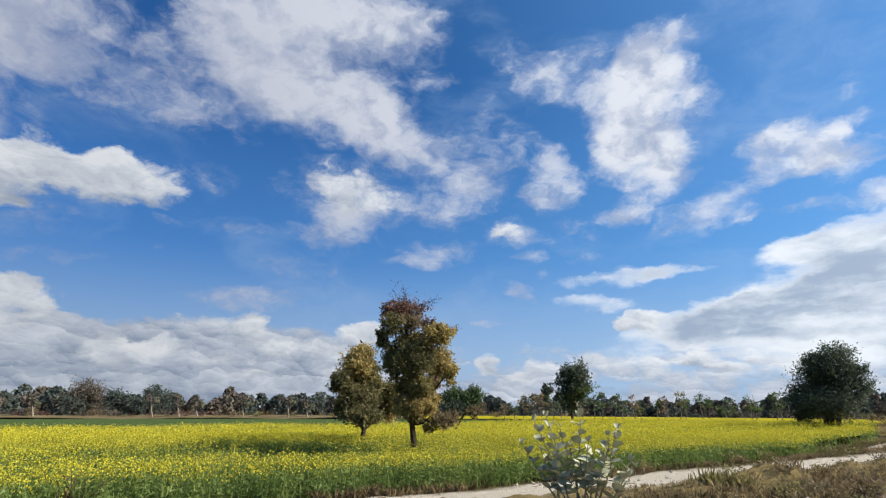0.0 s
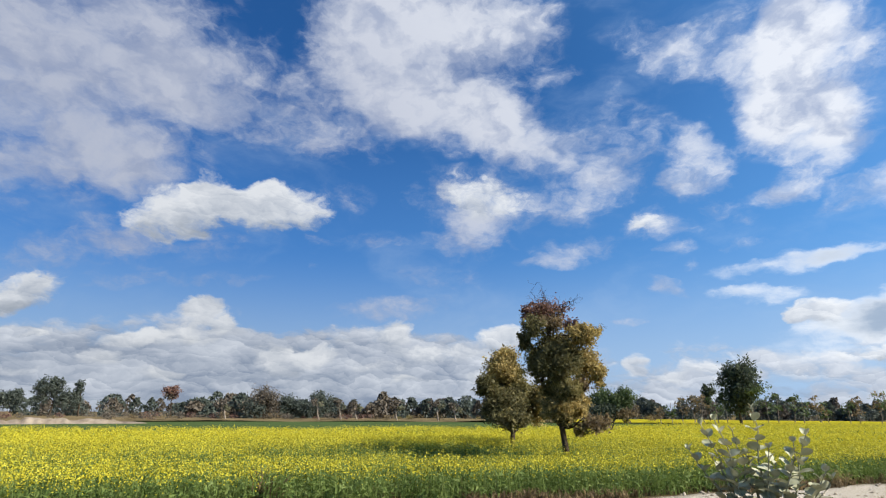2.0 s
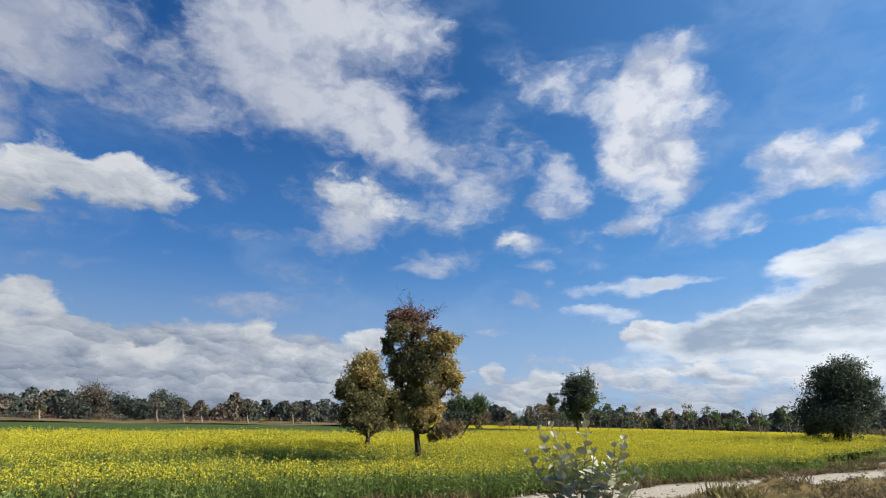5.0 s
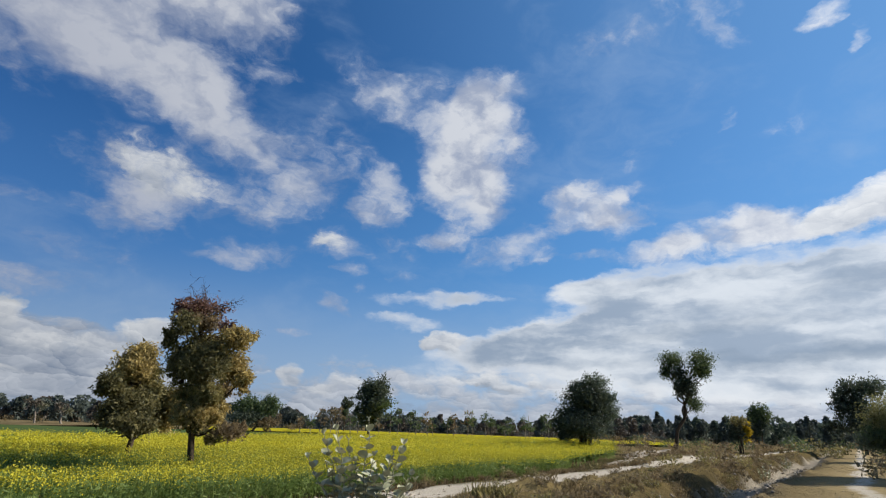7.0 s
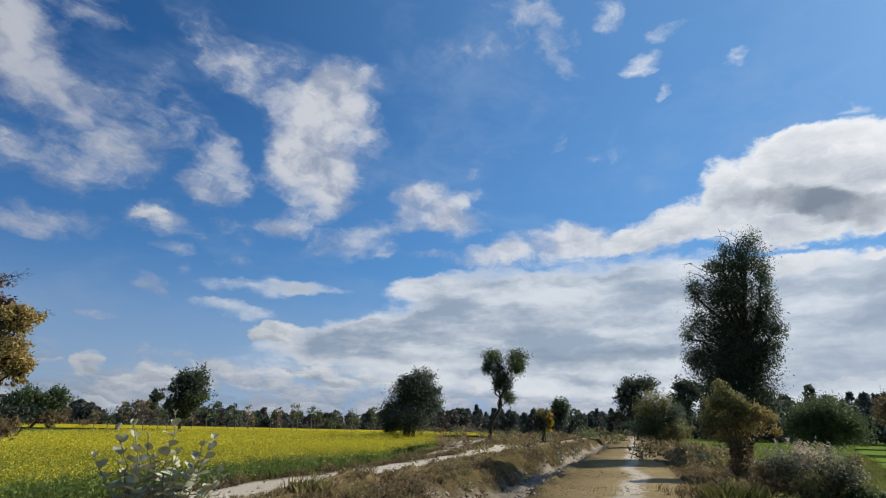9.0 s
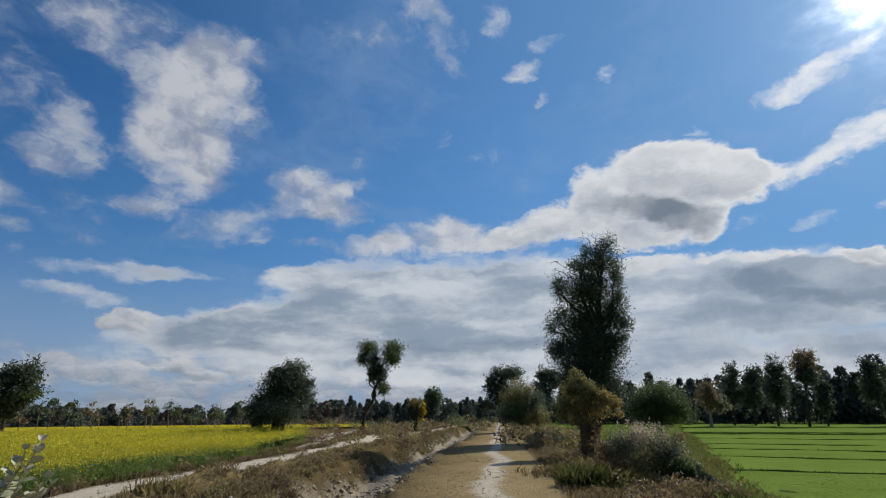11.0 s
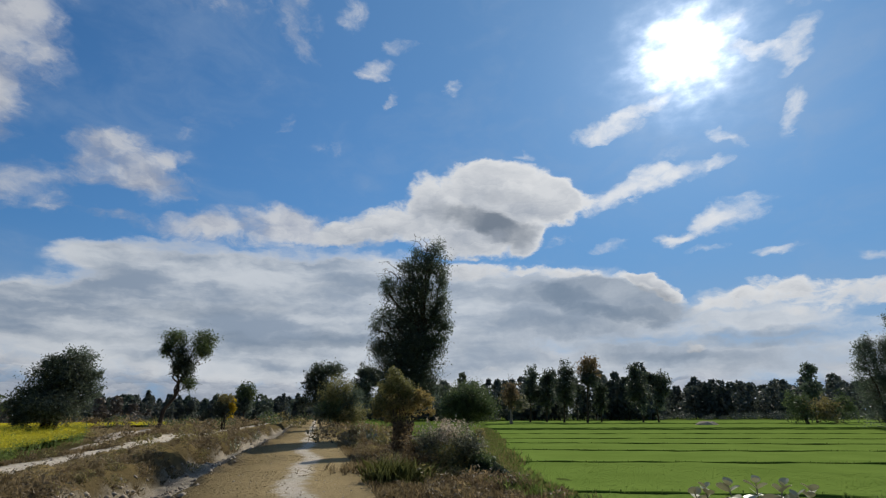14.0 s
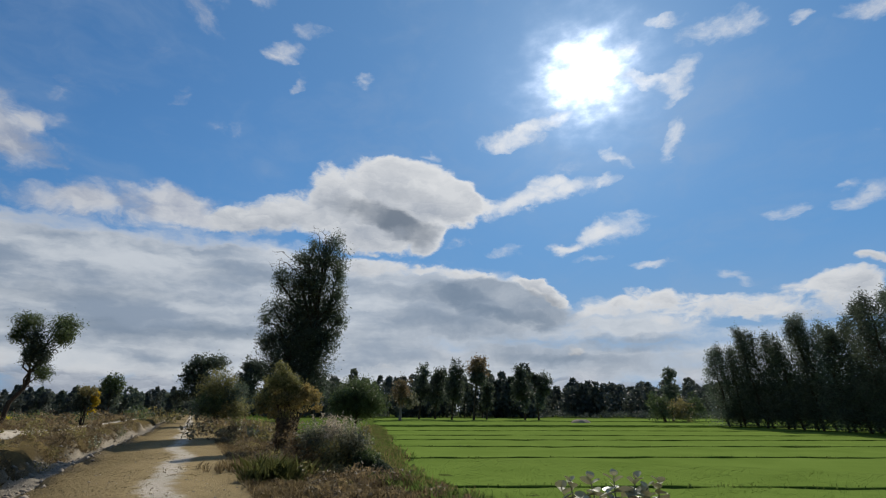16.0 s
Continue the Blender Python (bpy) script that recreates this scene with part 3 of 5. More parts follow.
def wiggle(a, b, n, much):
    """A crooked line from a to b."""
    a, b = np.asarray(a, float), np.asarray(b, float)
    s = np.linspace(0, 1, n)[:, None]
    p = a + (b - a) * s
    off = rng.normal(size=(n, 3)) * much * np.linalg.norm(b - a)
    off[0] = off[-1] = 0
    return p + off


def join(parts):
    """Joins (vertices, faces) of one face size."""
    V, F, base = [], [], 0
    for v, f in parts:
        V.append(v)
        F.append(f + base)
        base += len(v)
    return np.concatenate(V), np.concatenate(F)


def sway(count, lo, hi):
    return rng.uniform(lo, hi, count)


# the plan follows the road: u along it, v to its left
ROAD = 57.4
AHEAD, LEFT = bearing(ROAD), bearing(ROAD - 90)


def uv_of(x, y):
    return x * AHEAD.x + y * AHEAD.y, x * LEFT.x + y * LEFT.y


def xy_of(u, v):
    return u * AHEAD.x + v * LEFT.x, u * AHEAD.y + v * LEFT.y


def lumps(x, y, scale, seed=0.0):
    """Smooth uneven ground, about -1 to 1."""
    a = np.sin(x / scale + 1.3 + seed) * np.cos(y / scale * 1.17 + 0.4 + seed)
    b = np.sin(x / scale * 2.3 - y / scale * 1.9 + seed * 2) * 0.5
    c = np.cos(x / scale * 4.1 + y / scale * 5.3 + seed * 3) * 0.25
    return (a + b + c) / 1.75


def vnoise(x, y, scale, seed=0):
    """Random bumps of one size, -1 to 1."""
    gx, gy = np.asarray(x, float) / scale, np.asarray(y, float) / scale
    ix, iy = np.floor(gx), np.floor(gy)
    fx, fy = gx - ix, gy - iy
    fx, fy = fx * fx * (3 - 2 * fx), fy * fy * (3 - 2 * fy)

    def at(a, b):
        h = np.sin(a * 127.1 + b * 311.7 + seed * 74.7) * 43758.5453
        return 2 * (h - np.floor(h)) - 1

    return (at(ix, iy) * (1 - fx) + at(ix + 1, iy) * fx) * (1 - fy) + (at(ix, iy + 1) * (1 - fx) + at(ix + 1, iy + 1) * fx) * fy


PROFILE_V = (-3000, -13, -7.5, -5.2, -3.0, -1.9, 0, 2.2, 2.7, 3.6, 4.9, 5.2, 5.7, 8.4, 8.9, 10.6, 12.0, 3000)
PROFILE_Z = (-0.62, -0.62, -0.55, -0.2, -0.08, 0.0, 0.04, 0.0, -0.08, -0.62, -0.8, -0.45, 0.0, 0.04, -0.08, -0.1, -0.25, -0.25)


def ground_z(x, y):
    x, y = np.asarray(x, float), np.asarray(y, float)
    u, v = uv_of(x, y)
    w = v + np.where(v > 1.2, 0.5, 0.3) * vnoise(u, u * 0, 3.1) + np.where(v > 1.2, 0.3, 0.0) * vnoise(u, u * 0, 7.3, 4) + 0.25 * vnoise(u, v, 1.1, 3) + 0.12 * vnoise(u, v, 0.4, 5)
    z = np.interp(w, PROFILE_V, PROFILE_Z)
    rough = np.where((v > 2.3) & (v < 8.6), 0.17, np.where((v < -2.2) & (v > -9), 0.1, 0.025))
    z = z + rough * vnoise(x, y, 1.3, 1) + 0.6 * rough * vnoise(x, y, 0.5, 2) + 0.35 * rough * vnoise(x, y, 0.22, 7)
    # sandy mounds left of the road ahead, and the rise on which the far shrubs stand
    z = z + 0.75 * np.exp(-((u - 46) / 9) ** 2 - ((v - 12.5) / 2.6) ** 2) * (1 + 0.3 * lumps(x, y, 1.2))
    z = z + 0.5 * np.exp(-((u - 62) / 16) ** 2 - ((v - 24) / 6) ** 2)
    return z


def crown(lobes, count, size, foot, aspect=0.5, hang=0.0, tight=0.2, per=14):
    """Leaves in clusters inside uneven lobes (centre, radii, share); also gives the clusters' centres."""
    total = sum(l[2] * l[1][0] * l[1][2] for l in lobes)
    out, hearts = [], []
    for c, r, share in lobes:
        c, r = np.asarray(c), np.asarray(r)
        n = max(4, int(count * share * r[0] * r[2] / total / per))
        d = unit(n)
        ph = sway(6, 0, 6.28)
        # boughs stick out and gaps cut in
        bulge = 1 + 0.24 * np.sin(d[:, 0] * 5 + ph[0]) * np.cos(d[:, 2] * 6 + ph[1]) + 0.2 * np.sin(d[:, 1] * 9 + d[:, 2] * 8 + ph[2])
        h = c + d * r * (sway(n, 0.1, 1.0) ** 0.5 * bulge)[:, None]
        k3 = h / r.mean()
        gap = np.sin(k3[:, 0] * 5 + ph[3]) * np.sin(k3[:, 1] * 5 + ph[4]) + np.sin(k3[:, 2] * 6 + ph[5]) * 0.7
        keep = gap > -0.75
        keep[:3] = True
        h = h[keep]
        n = len(h)
        hearts.append(h)
        k = rng.poisson(per * 1.25, n).clip(3)
        q = np.repeat(h, k, 0) + rng.normal(size=(k.sum(), 3)) * np.mean(r) * tight
        out.append(q)
    q = np.concatenate(out)
    q[:, 2] = np.maximum(q[:, 2], foot)
    v, f = leaves(q, size, aspect, hang)
    return v, f, hearts


def tree(name, az, dist, lobes, label, category="tree", foot=None, trunk=0.16, count=2500, size=0.16, bark=None, lean=0.0,
         hang=0.0, aspect=0.5, group="", twigs=0.5, bare=(), tight=0.15, stems=1, per=14, deep=0.5):
    """A tree or shrub at a bearing and distance. Lobes: (bearing, height angle, half width, half height, leaf, share), in degrees from the eye."""
    bark = bark or BARK
    here = bearing(az) * dist
    bx, by = here.x, here.y
    bz = float(ground_z(bx, by)) if foot is None else foot
    root = thing(name, (bx, by, bz), label, category, group)
    deg = radians(1) * dist
    right, away = np.array(bearing(az + 90)), np.array(bearing(az))
    groups, places = {}, []
    for i, (la, le, wide, high, leaf, share) in enumerate(lobes):
        w, h = wide * deg, high * deg
        c = right * (la - az) * deg + away * (deep * w * math.sin(i * 2.4 + 0.5)) + np.array((0, 0, EYE + math.tan(radians(le)) * dist - bz))
        groups.setdefault(leaf, []).append((c, (w, 1.0 * w, h), share))
        places.append((c, w))
    area = sum(l[2] * l[3] * l[5] for l in lobes)
    hearts = []
    for leaf, ls in groups.items():
        n = int(count * sum(s * r[0] * r[2] for _, r, s in ls) / (area * deg * deg))
        v, f, hs = crown(ls, n, size, 0.02, aspect, hang, tight, per)
        part_name = "crown" if len(groups) == 1 else leaf + "_foliage"
        solid(part_name, [(v, f, LEAF[leaf])], root)
        hearts += [(c, h) for (c, _, _), h in zip(ls, hs)]
    # trunk, a limb to each lobe, twigs to the leaf clusters
    top = max(places, key=lambda q: q[0][2])[0]
    wood = []
    for s in range(stems):
        off = right * (s - (stems - 1) / 2) * trunk * 2.2
        spine = wiggle(np.array((0, 0, -0.15)) + off, top * (0.75, 0.75, 0.92) + off + right * lean, 8, 0.012)
        wood.append(tube(spine, np.linspace(trunk * 1.15, trunk * 0.18, 8), 8))
    solid("trunk", [(*join(wood), bark)], root, smooth=True)
    hearts = {tuple(np.round(c, 4)): h for c, h in hearts}
    for c, w in places:
        k = np.argmin(np.abs(spine[:, 2] - max(c[2] * 0.6, 0.24 * top[2])))
        limb = [tube(wiggle(spine[k], c, 6, 0.06), np.linspace(trunk * 0.5, trunk * 0.12, 6), 5)]
        h = hearts[tuple(np.round(c, 4))]
        for q in h[rng.random(len(h)) < twigs]:
            limb.append(tube(wiggle(c, q, 3, 0.08), np.linspace(trunk * 0.12, trunk * 0.02, 3), 3))
        solid("limb", [(*join(limb), bark)], root, smooth=True)
    limbs = []
    for la, le, wide, high in bare:
        c = right * (la - az) * deg + np.array((0, 0, EYE + math.tan(radians(le)) * dist - bz))
        start = spine[np.argmin(np.abs(spine[:, 2] - (c[2] - high * deg)))]
        for _ in range(9):
            tip = c + (right * rng.normal() * wide * 0.6 + away * rng.normal() * wide * 0.5 + np.array((0, 0, rng.uniform(-0.7, 0.8) * high))) * deg
            line = wiggle(start, tip, 8, 0.06)
            limbs.append(tube(line, np.linspace(trunk * 0.16, trunk * 0.025, 8), 4))
            for _ in range(5):
                p = line[rng.integers(3, 8)]
                limbs.append(tube(wiggle(p, p + unit(1)[0] * (1, 1, 0.8) * rng.uniform(0.25, 0.6) * wide * deg, 4, 0.12), np.linspace(trunk * 0.05, trunk * 0.015, 4), 3))
    if limbs:
        solid("bare_twig", [(*join(limbs), bark)], root, "leafless crooked twigs", kind="stuff", smooth=True)
    return root

# ---- ground ----
def ground_material():
    m, t, b = material("earth", 1.0, 0.0)
    pos = t.nodes.new("ShaderNodeNewGeometry").outputs["Position"]
    u = vmath(t, "DOT_PRODUCT", pos, tuple(AHEAD), out=1)
    v = vmath(t, "DOT_PRODUCT", pos, tuple(LEFT), out=1)
    big, mid, fine = fbm(t, pos, 0.35, 5.0, 0.6), fbm(t, pos, 2.2, 6.0, 0.62), fbm(t, pos, 26.0, 5.0, 0.7)
    drift = fbm(t, vmath(t, "MULTIPLY", pos, (0.12, 0.12, 0)), 1.0, 2.0)
    w = maths(t, "ADD", maths(t, "ADD", v, maths(t, "MULTIPLY_ADD", drift, 1.6, -0.8)), maths(t, "MULTIPLY_ADD", mid, 0.9, -0.45))
    w = maths(t, "ADD", w, maths(t, "MULTIPLY_ADD", fine, 0.5, -0.25))
    k = maths(t, "MULTIPLY_ADD", w, 1 / 30, 0.5)

    def at(x):
        return x / 30 + 0.5

    straw, tan, sand = (0.25, 0.19, 0.10), (0.38, 0.295, 0.16), (0.62, 0.55, 0.45)
    clay, moss, soil = (0.35, 0.305, 0.24), (0.20, 0.15, 0.065), (0.075, 0.065, 0.03)
    c = ramp(t, k, (
        (at(-14), (0.115, 0.165, 0.035)), (at(-7), (0.11, 0.14, 0.04)), (at(-5.5), (0.15, 0.11, 0.055)), (at(-2.6), straw), (at(-1.2), tan), (at(-0.42), tan),
        (at(-0.2), sand), (at(0.2), sand), (at(0.42), tan), (at(2.2), straw), (at(2.9), (0.2, 0.16, 0.1)), (at(3.5), clay), (at(4.7), clay), (at(5.3), (0.11, 0.085, 0.045)),
        (at(6.3), moss), (at(8.4), (0.25, 0.19, 0.09)), (at(8.9), sand), (at(10.3), sand), (at(10.9), (0.13, 0.1, 0.05)), (at(12), soil), (at(13.2), soil), (at(14.9), (0.19, 0.145, 0.075))))
    c = blend(t, maths(t, "MULTIPLY_ADD", big, 1.6, -0.5, clamp=True), c, blend(t, 1.0, c, (0.72, 0.74, 0.7), "MULTIPLY"))
    c = blend(t, step(t, fine, 0.35, 0.7, 0.0, 0.75), c, blend(t, 1.0, c, (0.55, 0.5, 0.42), "MULTIPLY"))
    t.links.new(c, b.inputs["Base Color"])
    bump(t, b, maths(t, "ADD", mid, maths(t, "MULTIPLY", fine, 0.8)), 0.8, 0.06)
    return m


def spaced(parts):
    """Grid lines: (start, end, step) one after the other."""
    return np.unique(np.concatenate([np.arange(a, b, s) for a, b, s in parts]))


gu = spaced([(-3000, -400, 650), (-400, -40, 40), (-40, 4, 4), (4, 36, 0.28), (36, 80, 0.7), (80, 200, 5), (200, 600, 50), (600, 4200, 600)])
gv = spaced([(-3600, -400, 640), (-400, -60, 34), (-60, -14, 3), (-14, 14, 0.2), (14, 40, 1), (40, 200, 10), (200, 600, 50), (600, 4200, 600)])
U2, V2 = np.meshgrid(gu, gv, indexing="ij")
gx, gy = xy_of(U2, V2)
gz = ground_z(gx, gy)
nu, nv = U2.shape
i0 = (np.arange(nu - 1)[:, None] * nv + np.arange(nv - 1)[None]).ravel()
solid("ground", [(np.stack([gx, gy, gz], -1).reshape(-1, 3), np.stack([i0, i0 + nv, i0 + nv + 1, i0 + 1], -1), ground_material())],
      label="dusty earth with a sandy footworn road, ditch and dry banks", category="ground", kind="structure", smooth=True)


def in_mustard(x, y):
    u, v = uv_of(x, y)
    az = np.degrees(np.arctan2(x, y))
    d = np.hypot(x, y)
    far = np.interp(az, (-95, -60, -45, -35, -12, 0, 7, 16, 60), (50, 51, 49, 45, 50, 60, 73, 104, 108)) + 1.5 * lumps(x, y, 5.0)
    edge = 11.0 + 0.1 * np.maximum(u - 12, 0) + 0.5 * lumps(u, u * 0, 1.7)
    return (v > edge) & (d < far) & (az < 38.6 + 0.8 * lumps(x, y, 6.0))


def tuft_mesh(x, y, z, height, blades, width, splay, mat):
    """Grass tufts: narrow pointed blades that fan out from a foot."""
    n = len(x)
    k = n * blades
    fx, fy, fz = np.repeat(x, blades), np.repeat(y, blades), np.repeat(z, blades)
    h = np.repeat(height, blades) * sway(k, 0.55, 1.15)
    a, lean = sway(k, 0, 2 * np.pi), sway(k, 0.05, 1.0) * splay
    spread = 0.35 * splay * np.repeat(height, blades)
    fx, fy = fx + rng.normal(size=k) * spread * 0.4, fy + rng.normal(size=k) * spread * 0.4
    f = np.stack([fx, fy, fz - 0.02], -1)
    side = np.stack([np.cos(a + 1.57), np.sin(a + 1.57), a * 0], -1) * (width * sway(k, 0.7, 1.3))[:, None]
    tip = f + np.stack([np.cos(a) * lean * h, np.sin(a) * lean * h, h * (1 - 0.35 * lean)], -1)
    mid = f + (tip - f) * 0.55 + np.stack([a * 0, a * 0, 0.12 * h], -1)
    v = np.stack([f - side, f + side, mid + side * 0.7, tip, mid - side * 0.7], 1).reshape(-1, 3)
    return v, np.arange(5 * k).reshape(k, 5), mat


def scatter(n, lo, hi, az0, az1, power=1.0):
    """Random places by distance and bearing; power above 1 gathers them nearer."""
    d = lo + (hi - lo) * sway(n, 0, 1) ** power
    a = np.radians(sway(n, az0, az1))
    return np.sin(a) * d, np.cos(a) * d


# ---- mustard field ----
def mustard(n, lo, hi, power, scale, heads, name, label):
    """Mustard plants: stem, side stems with leaves, and flower heads of small petals."""
    x, y = scatter(n, lo, hi, -68, 38, power)
    keep = in_mustard(x, y)
    x, y = x[keep], y[keep]
    n = len(x)
    patch = lumps(x, y, 3.1, 0.7)
    # plants cut shorter left of the trees to deepen the imitated tree shadow
    h = (0.66 - 0.26 * np.exp(-((x + 5.2) / 3.8) ** 2 - ((y - 17.4) / 2.6) ** 2) + 0.10 * patch + 0.06 * rng.normal(size=n)).clip(0.3)
    z = ground_z(x, y)
    foot = np.stack([x, y, z], -1)
    top = foot + np.stack([rng.normal(size=n) * 0.07 * scale, rng.normal(size=n) * 0.07 * scale, h], -1)
    # stems
    a = sway(n, 0, np.pi)
    side = np.stack([np.cos(a), np.sin(a), a * 0], -1) * 0.007 * scale
    sv = np.stack([foot - side, foot + side, top + side * 0.5, top - side * 0.5], 1).reshape(-1, 3)
    chunks = [(sv, np.arange(4 * n).reshape(n, 4), LEAF["crop"])]
    # leaves, denser low down
    k = 11 if scale < 1.2 else 3
    s = sway(n * k, 0.12, 0.86)[:, None]
    f3, t3 = np.repeat(foot, k, 0), np.repeat(top, k, 0)
    spot = f3 + (t3 - f3) * s + rng.normal(size=(n * k, 3)) * (0.075, 0.075, 0.02) * scale
    chunks.append((*leaves(spot, 0.075 * scale, 0.36), LEAF["crop"]))
    # flower heads
    tree_shade = np.exp(-((x + 5.2) / 3.8) ** 2 - ((y - 17.4) / 2.6) ** 2)  # few flowers by the trees, to imitate their cast shadow
    bloom = (0.3 - 1.2 * tree_shade + 0.4 * patch + sway(n, -0.1, 0.7) - 0.4 * np.clip((24 - np.hypot(x, y)) / 12, 0, 1)) > 0.2
    ft = top[bloom]
    hd = np.repeat(ft, heads, 0) + rng.normal(size=(len(ft) * heads, 3)) * (0.095 * scale, 0.095 * scale, 0.085)
    chunks.append((*leaves(hd, 0.024 * scale, 0.95), LEAF["flower"]))
    return solid(name, chunks, label=label, category="mustard", kind="stuff")


mustard(31000, 9, 32, 0.85, 1.0, 13, "mustard_plants", "yellow flowering mustard plants with green stems and leaves")
mustard(34000, 30, 110, 1.0, 1.8, 12, "mustard_plants", "yellow flowering mustard spreading to the field's far edge")

# low green canopy that closes the crop far off
gu = spaced([(-110, 130, 1.6)])
CX, CY = np.meshgrid(gu, spaced([(6, 112, 1.6)]), indexing="ij")
CZ = ground_z(CX, CY) + 0.40 + 0.05 * lumps(CX, CY, 0.7) + 0.05 * lumps(CX, CY, 3.1, 0.7)
ok = in_mustard(CX, CY) & (np.hypot(CX, CY) > 26)
i0 = np.arange(CX.size).reshape(CX.shape)
cell = ok[:-1, :-1] & ok[1:, :-1] & ok[1:, 1:] & ok[:-1, 1:]
F = np.stack([i0[:-1, :-1][cell], i0[1:, :-1][cell], i0[1:, 1:][cell], i0[:-1, 1:][cell]], -1)
CROP_FAR = earthy("mustard_canopy", (0.16, 0.16, 0.018), (0.5, 0.43, 0.025), 1.4, 9.0, 0.1)
solid("mustard_undergrowth", [(np.stack([CX, CY, CZ], -1).reshape(-1, 3), F, CROP_FAR)], label="dense green and yellow mustard undergrowth", category="mustard", kind="stuff", smooth=True)


def patch(name, az0, az1, near, far, z, mat, label, category, wave=0.0, kind="structure"):
    """A strip of land between two distances, over a range of bearings."""
    a = np.radians(np.linspace(az0, az1, 90))
    rows = []
    for q in np.linspace(0, 1, 9):
        d = near + (far - near) * q
        x, y = np.sin(a) * d, np.cos(a) * d
        lift = 0.0 if 0 < q < 1 else -0.3
        rows.append(np.stack([x, y, np.full_like(x, z) + wave * lumps(x, y, 6.0) + lift], -1))
    v = np.stack(rows, 0)
    m, n = v.shape[:2]
    i = (np.arange(m - 1)[:, None] * n + np.arange(n - 1)[None]).ravel()
    return solid(name, [(v.reshape(-1, 3), np.stack([i, i + 1, i + n + 1, i + n], -1), mat)], label=label, category=category, kind=kind, smooth=True)


GREEN_FAR = earthy("green_crop", (0.045, 0.072, 0.026), (0.085, 0.12, 0.042), 0.5, 5.0, 0.1)
TAN_FAR = earthy("dry_land", (0.10, 0.075, 0.04), (0.21, 0.16, 0.085), 0.25, 3.0, 0.1)
YELLOW_FAR = earthy("far_mustard", (0.17, 0.18, 0.02), (0.48, 0.38, 0.02), 0.6, 4.0, 0.1)
SAND = earthy("pale_sand", (0.16, 0.12, 0.085), (0.34, 0.28, 0.21), 0.6, 9.0, 0.05)
patch("green_field", -95, 12, 40, 112, 0.02, GREEN_FAR, "low dark green crop beyond the mustard", "field", 0.03)
patch("dry_land", -95, 4, 112, 210, 0.35, TAN_FAR, "dry tan scrub land", "ground", 0.2)
patch("far_field", -2, 44, 112, 150, 0.4, YELLOW_FAR, "far strip of flowering mustard", "field", 0.05)



def sand_bank(az0, az1, dist, top):
    """A worn bank of pale sand with a crumbling face, dry land behind it."""
    a = np.radians(np.arange(az0, az1, 0.12))
    x, y = np.sin(a), np.cos(a)
    h = top * (0.8 + 0.25 * vnoise(a * 60, a * 0, 1.0, 3) + 0.15 * vnoise(a * 200, a * 0, 1.0, 5)) * np.clip((a - a[0]) * 25, 0, 1) * np.clip((a[-1] - a) * 14, 0, 1)
    rows = []
    for d, q in ((0, -0.4), (0.6, 0.1), (1.4, 0.45), (2.2, 0.9), (3.2, 1.0), (7, 0.95), (14, 0.6)):
        dd = dist + d + 0.6 * vnoise(a * 150, a * 0 + d, 1.0, 9)
        rows.append(np.stack([x * dd, y * dd, -0.1 + h * q], -1))
    v = np.stack(rows, 0)
    n = v.shape[1]
    i = (np.arange(len(rows) - 1)[:, None] * n + np.arange(n - 1)[None]).ravel()
    return solid("sand_bank", [(v.reshape(-1, 3), np.stack([i, i + 1, i + n + 1, i + n], -1), SAND)], label="low crumbling bank of pale sand across the field", category="bank", smooth=True)


sand_bank(-80, -42.5, 86, 0.9)

# ---- wheat field ----
WHEAT_GROUND = earthy("wheat_sward", (0.115, 0.172, 0.032), (0.155, 0.222, 0.045), 0.3, 22.0, 0.05)
WHEAT_DARK = earthy("bund_grass", (0.03, 0.055, 0.010), (0.07, 0.115, 0.02), 0.8, 20.0, 0.06)
WHEAT_Z = -0.5


def in_wheat(x, y):
    u, v = uv_of(x, y)
    return (v < -5.7 - 0.3 * np.maximum(u - 15, 0) - 0.35 * lumps(u, u * 0, 2.2)) & (x < 176) & (u > -30)


BUNDS = (14.2, 16.7, 27.0, 35.2, 43.0, 51.0, 63.0, 78.0, 84.0, 120.0)


def bund_x(i, y):
    """The line of bund i across the field."""
    return BUNDS[i] - 0.17 * y + 0.25 * np.sin(y * 0.21 + i * 1.7)


wx = spaced([(6, 40, 0.5), (40, 100, 1.0), (100, 190, 4)])
wy = spaced([(-190, -60, 6), (-60, -5, 1.2), (-5, 40, 0.5)])
X2, Y2 = np.meshgrid(wx, wy, indexing="ij")
Z2 = WHEAT_Z + 0.03 * lumps(X2, Y2, 2.0) + 0.02 * lumps(X2, Y2, 0.8)
ok = in_wheat(X2, Y2)
i0 = np.arange(X2.size).reshape(X2.shape)
cell = ok[:-1, :-1] & ok[1:, :-1] & ok[1:, 1:] & ok[:-1, 1:]
F = np.stack([i0[:-1, :-1][cell], i0[1:, :-1][cell], i0[1:, 1:][cell], i0[:-1, 1:][cell]], -1)
solid("wheat_field", [(np.stack([X2, Y2, Z2], -1).reshape(-1, 3), F, WHEAT_GROUND)], label="bright green young wheat field in level strips", category="field", kind="structure", smooth=True)

wx, wy = scatter(26000, 10.5, 26, 64, 128, 0.9)
keep = in_wheat(wx, wy)
wx, wy = wx[keep], wy[keep]
solid("wheat_blades", [tuft_mesh(wx, wy, WHEAT_Z + 0.03 * lumps(wx, wy, 2.0) + 0.02 * lumps(wx, wy, 0.8), np.full(len(wx), 0.045), 4, 0.006, 0.9, LEAF["wheat"])],
      label="bright green blades of young wheat", category="wheat", kind="stuff")

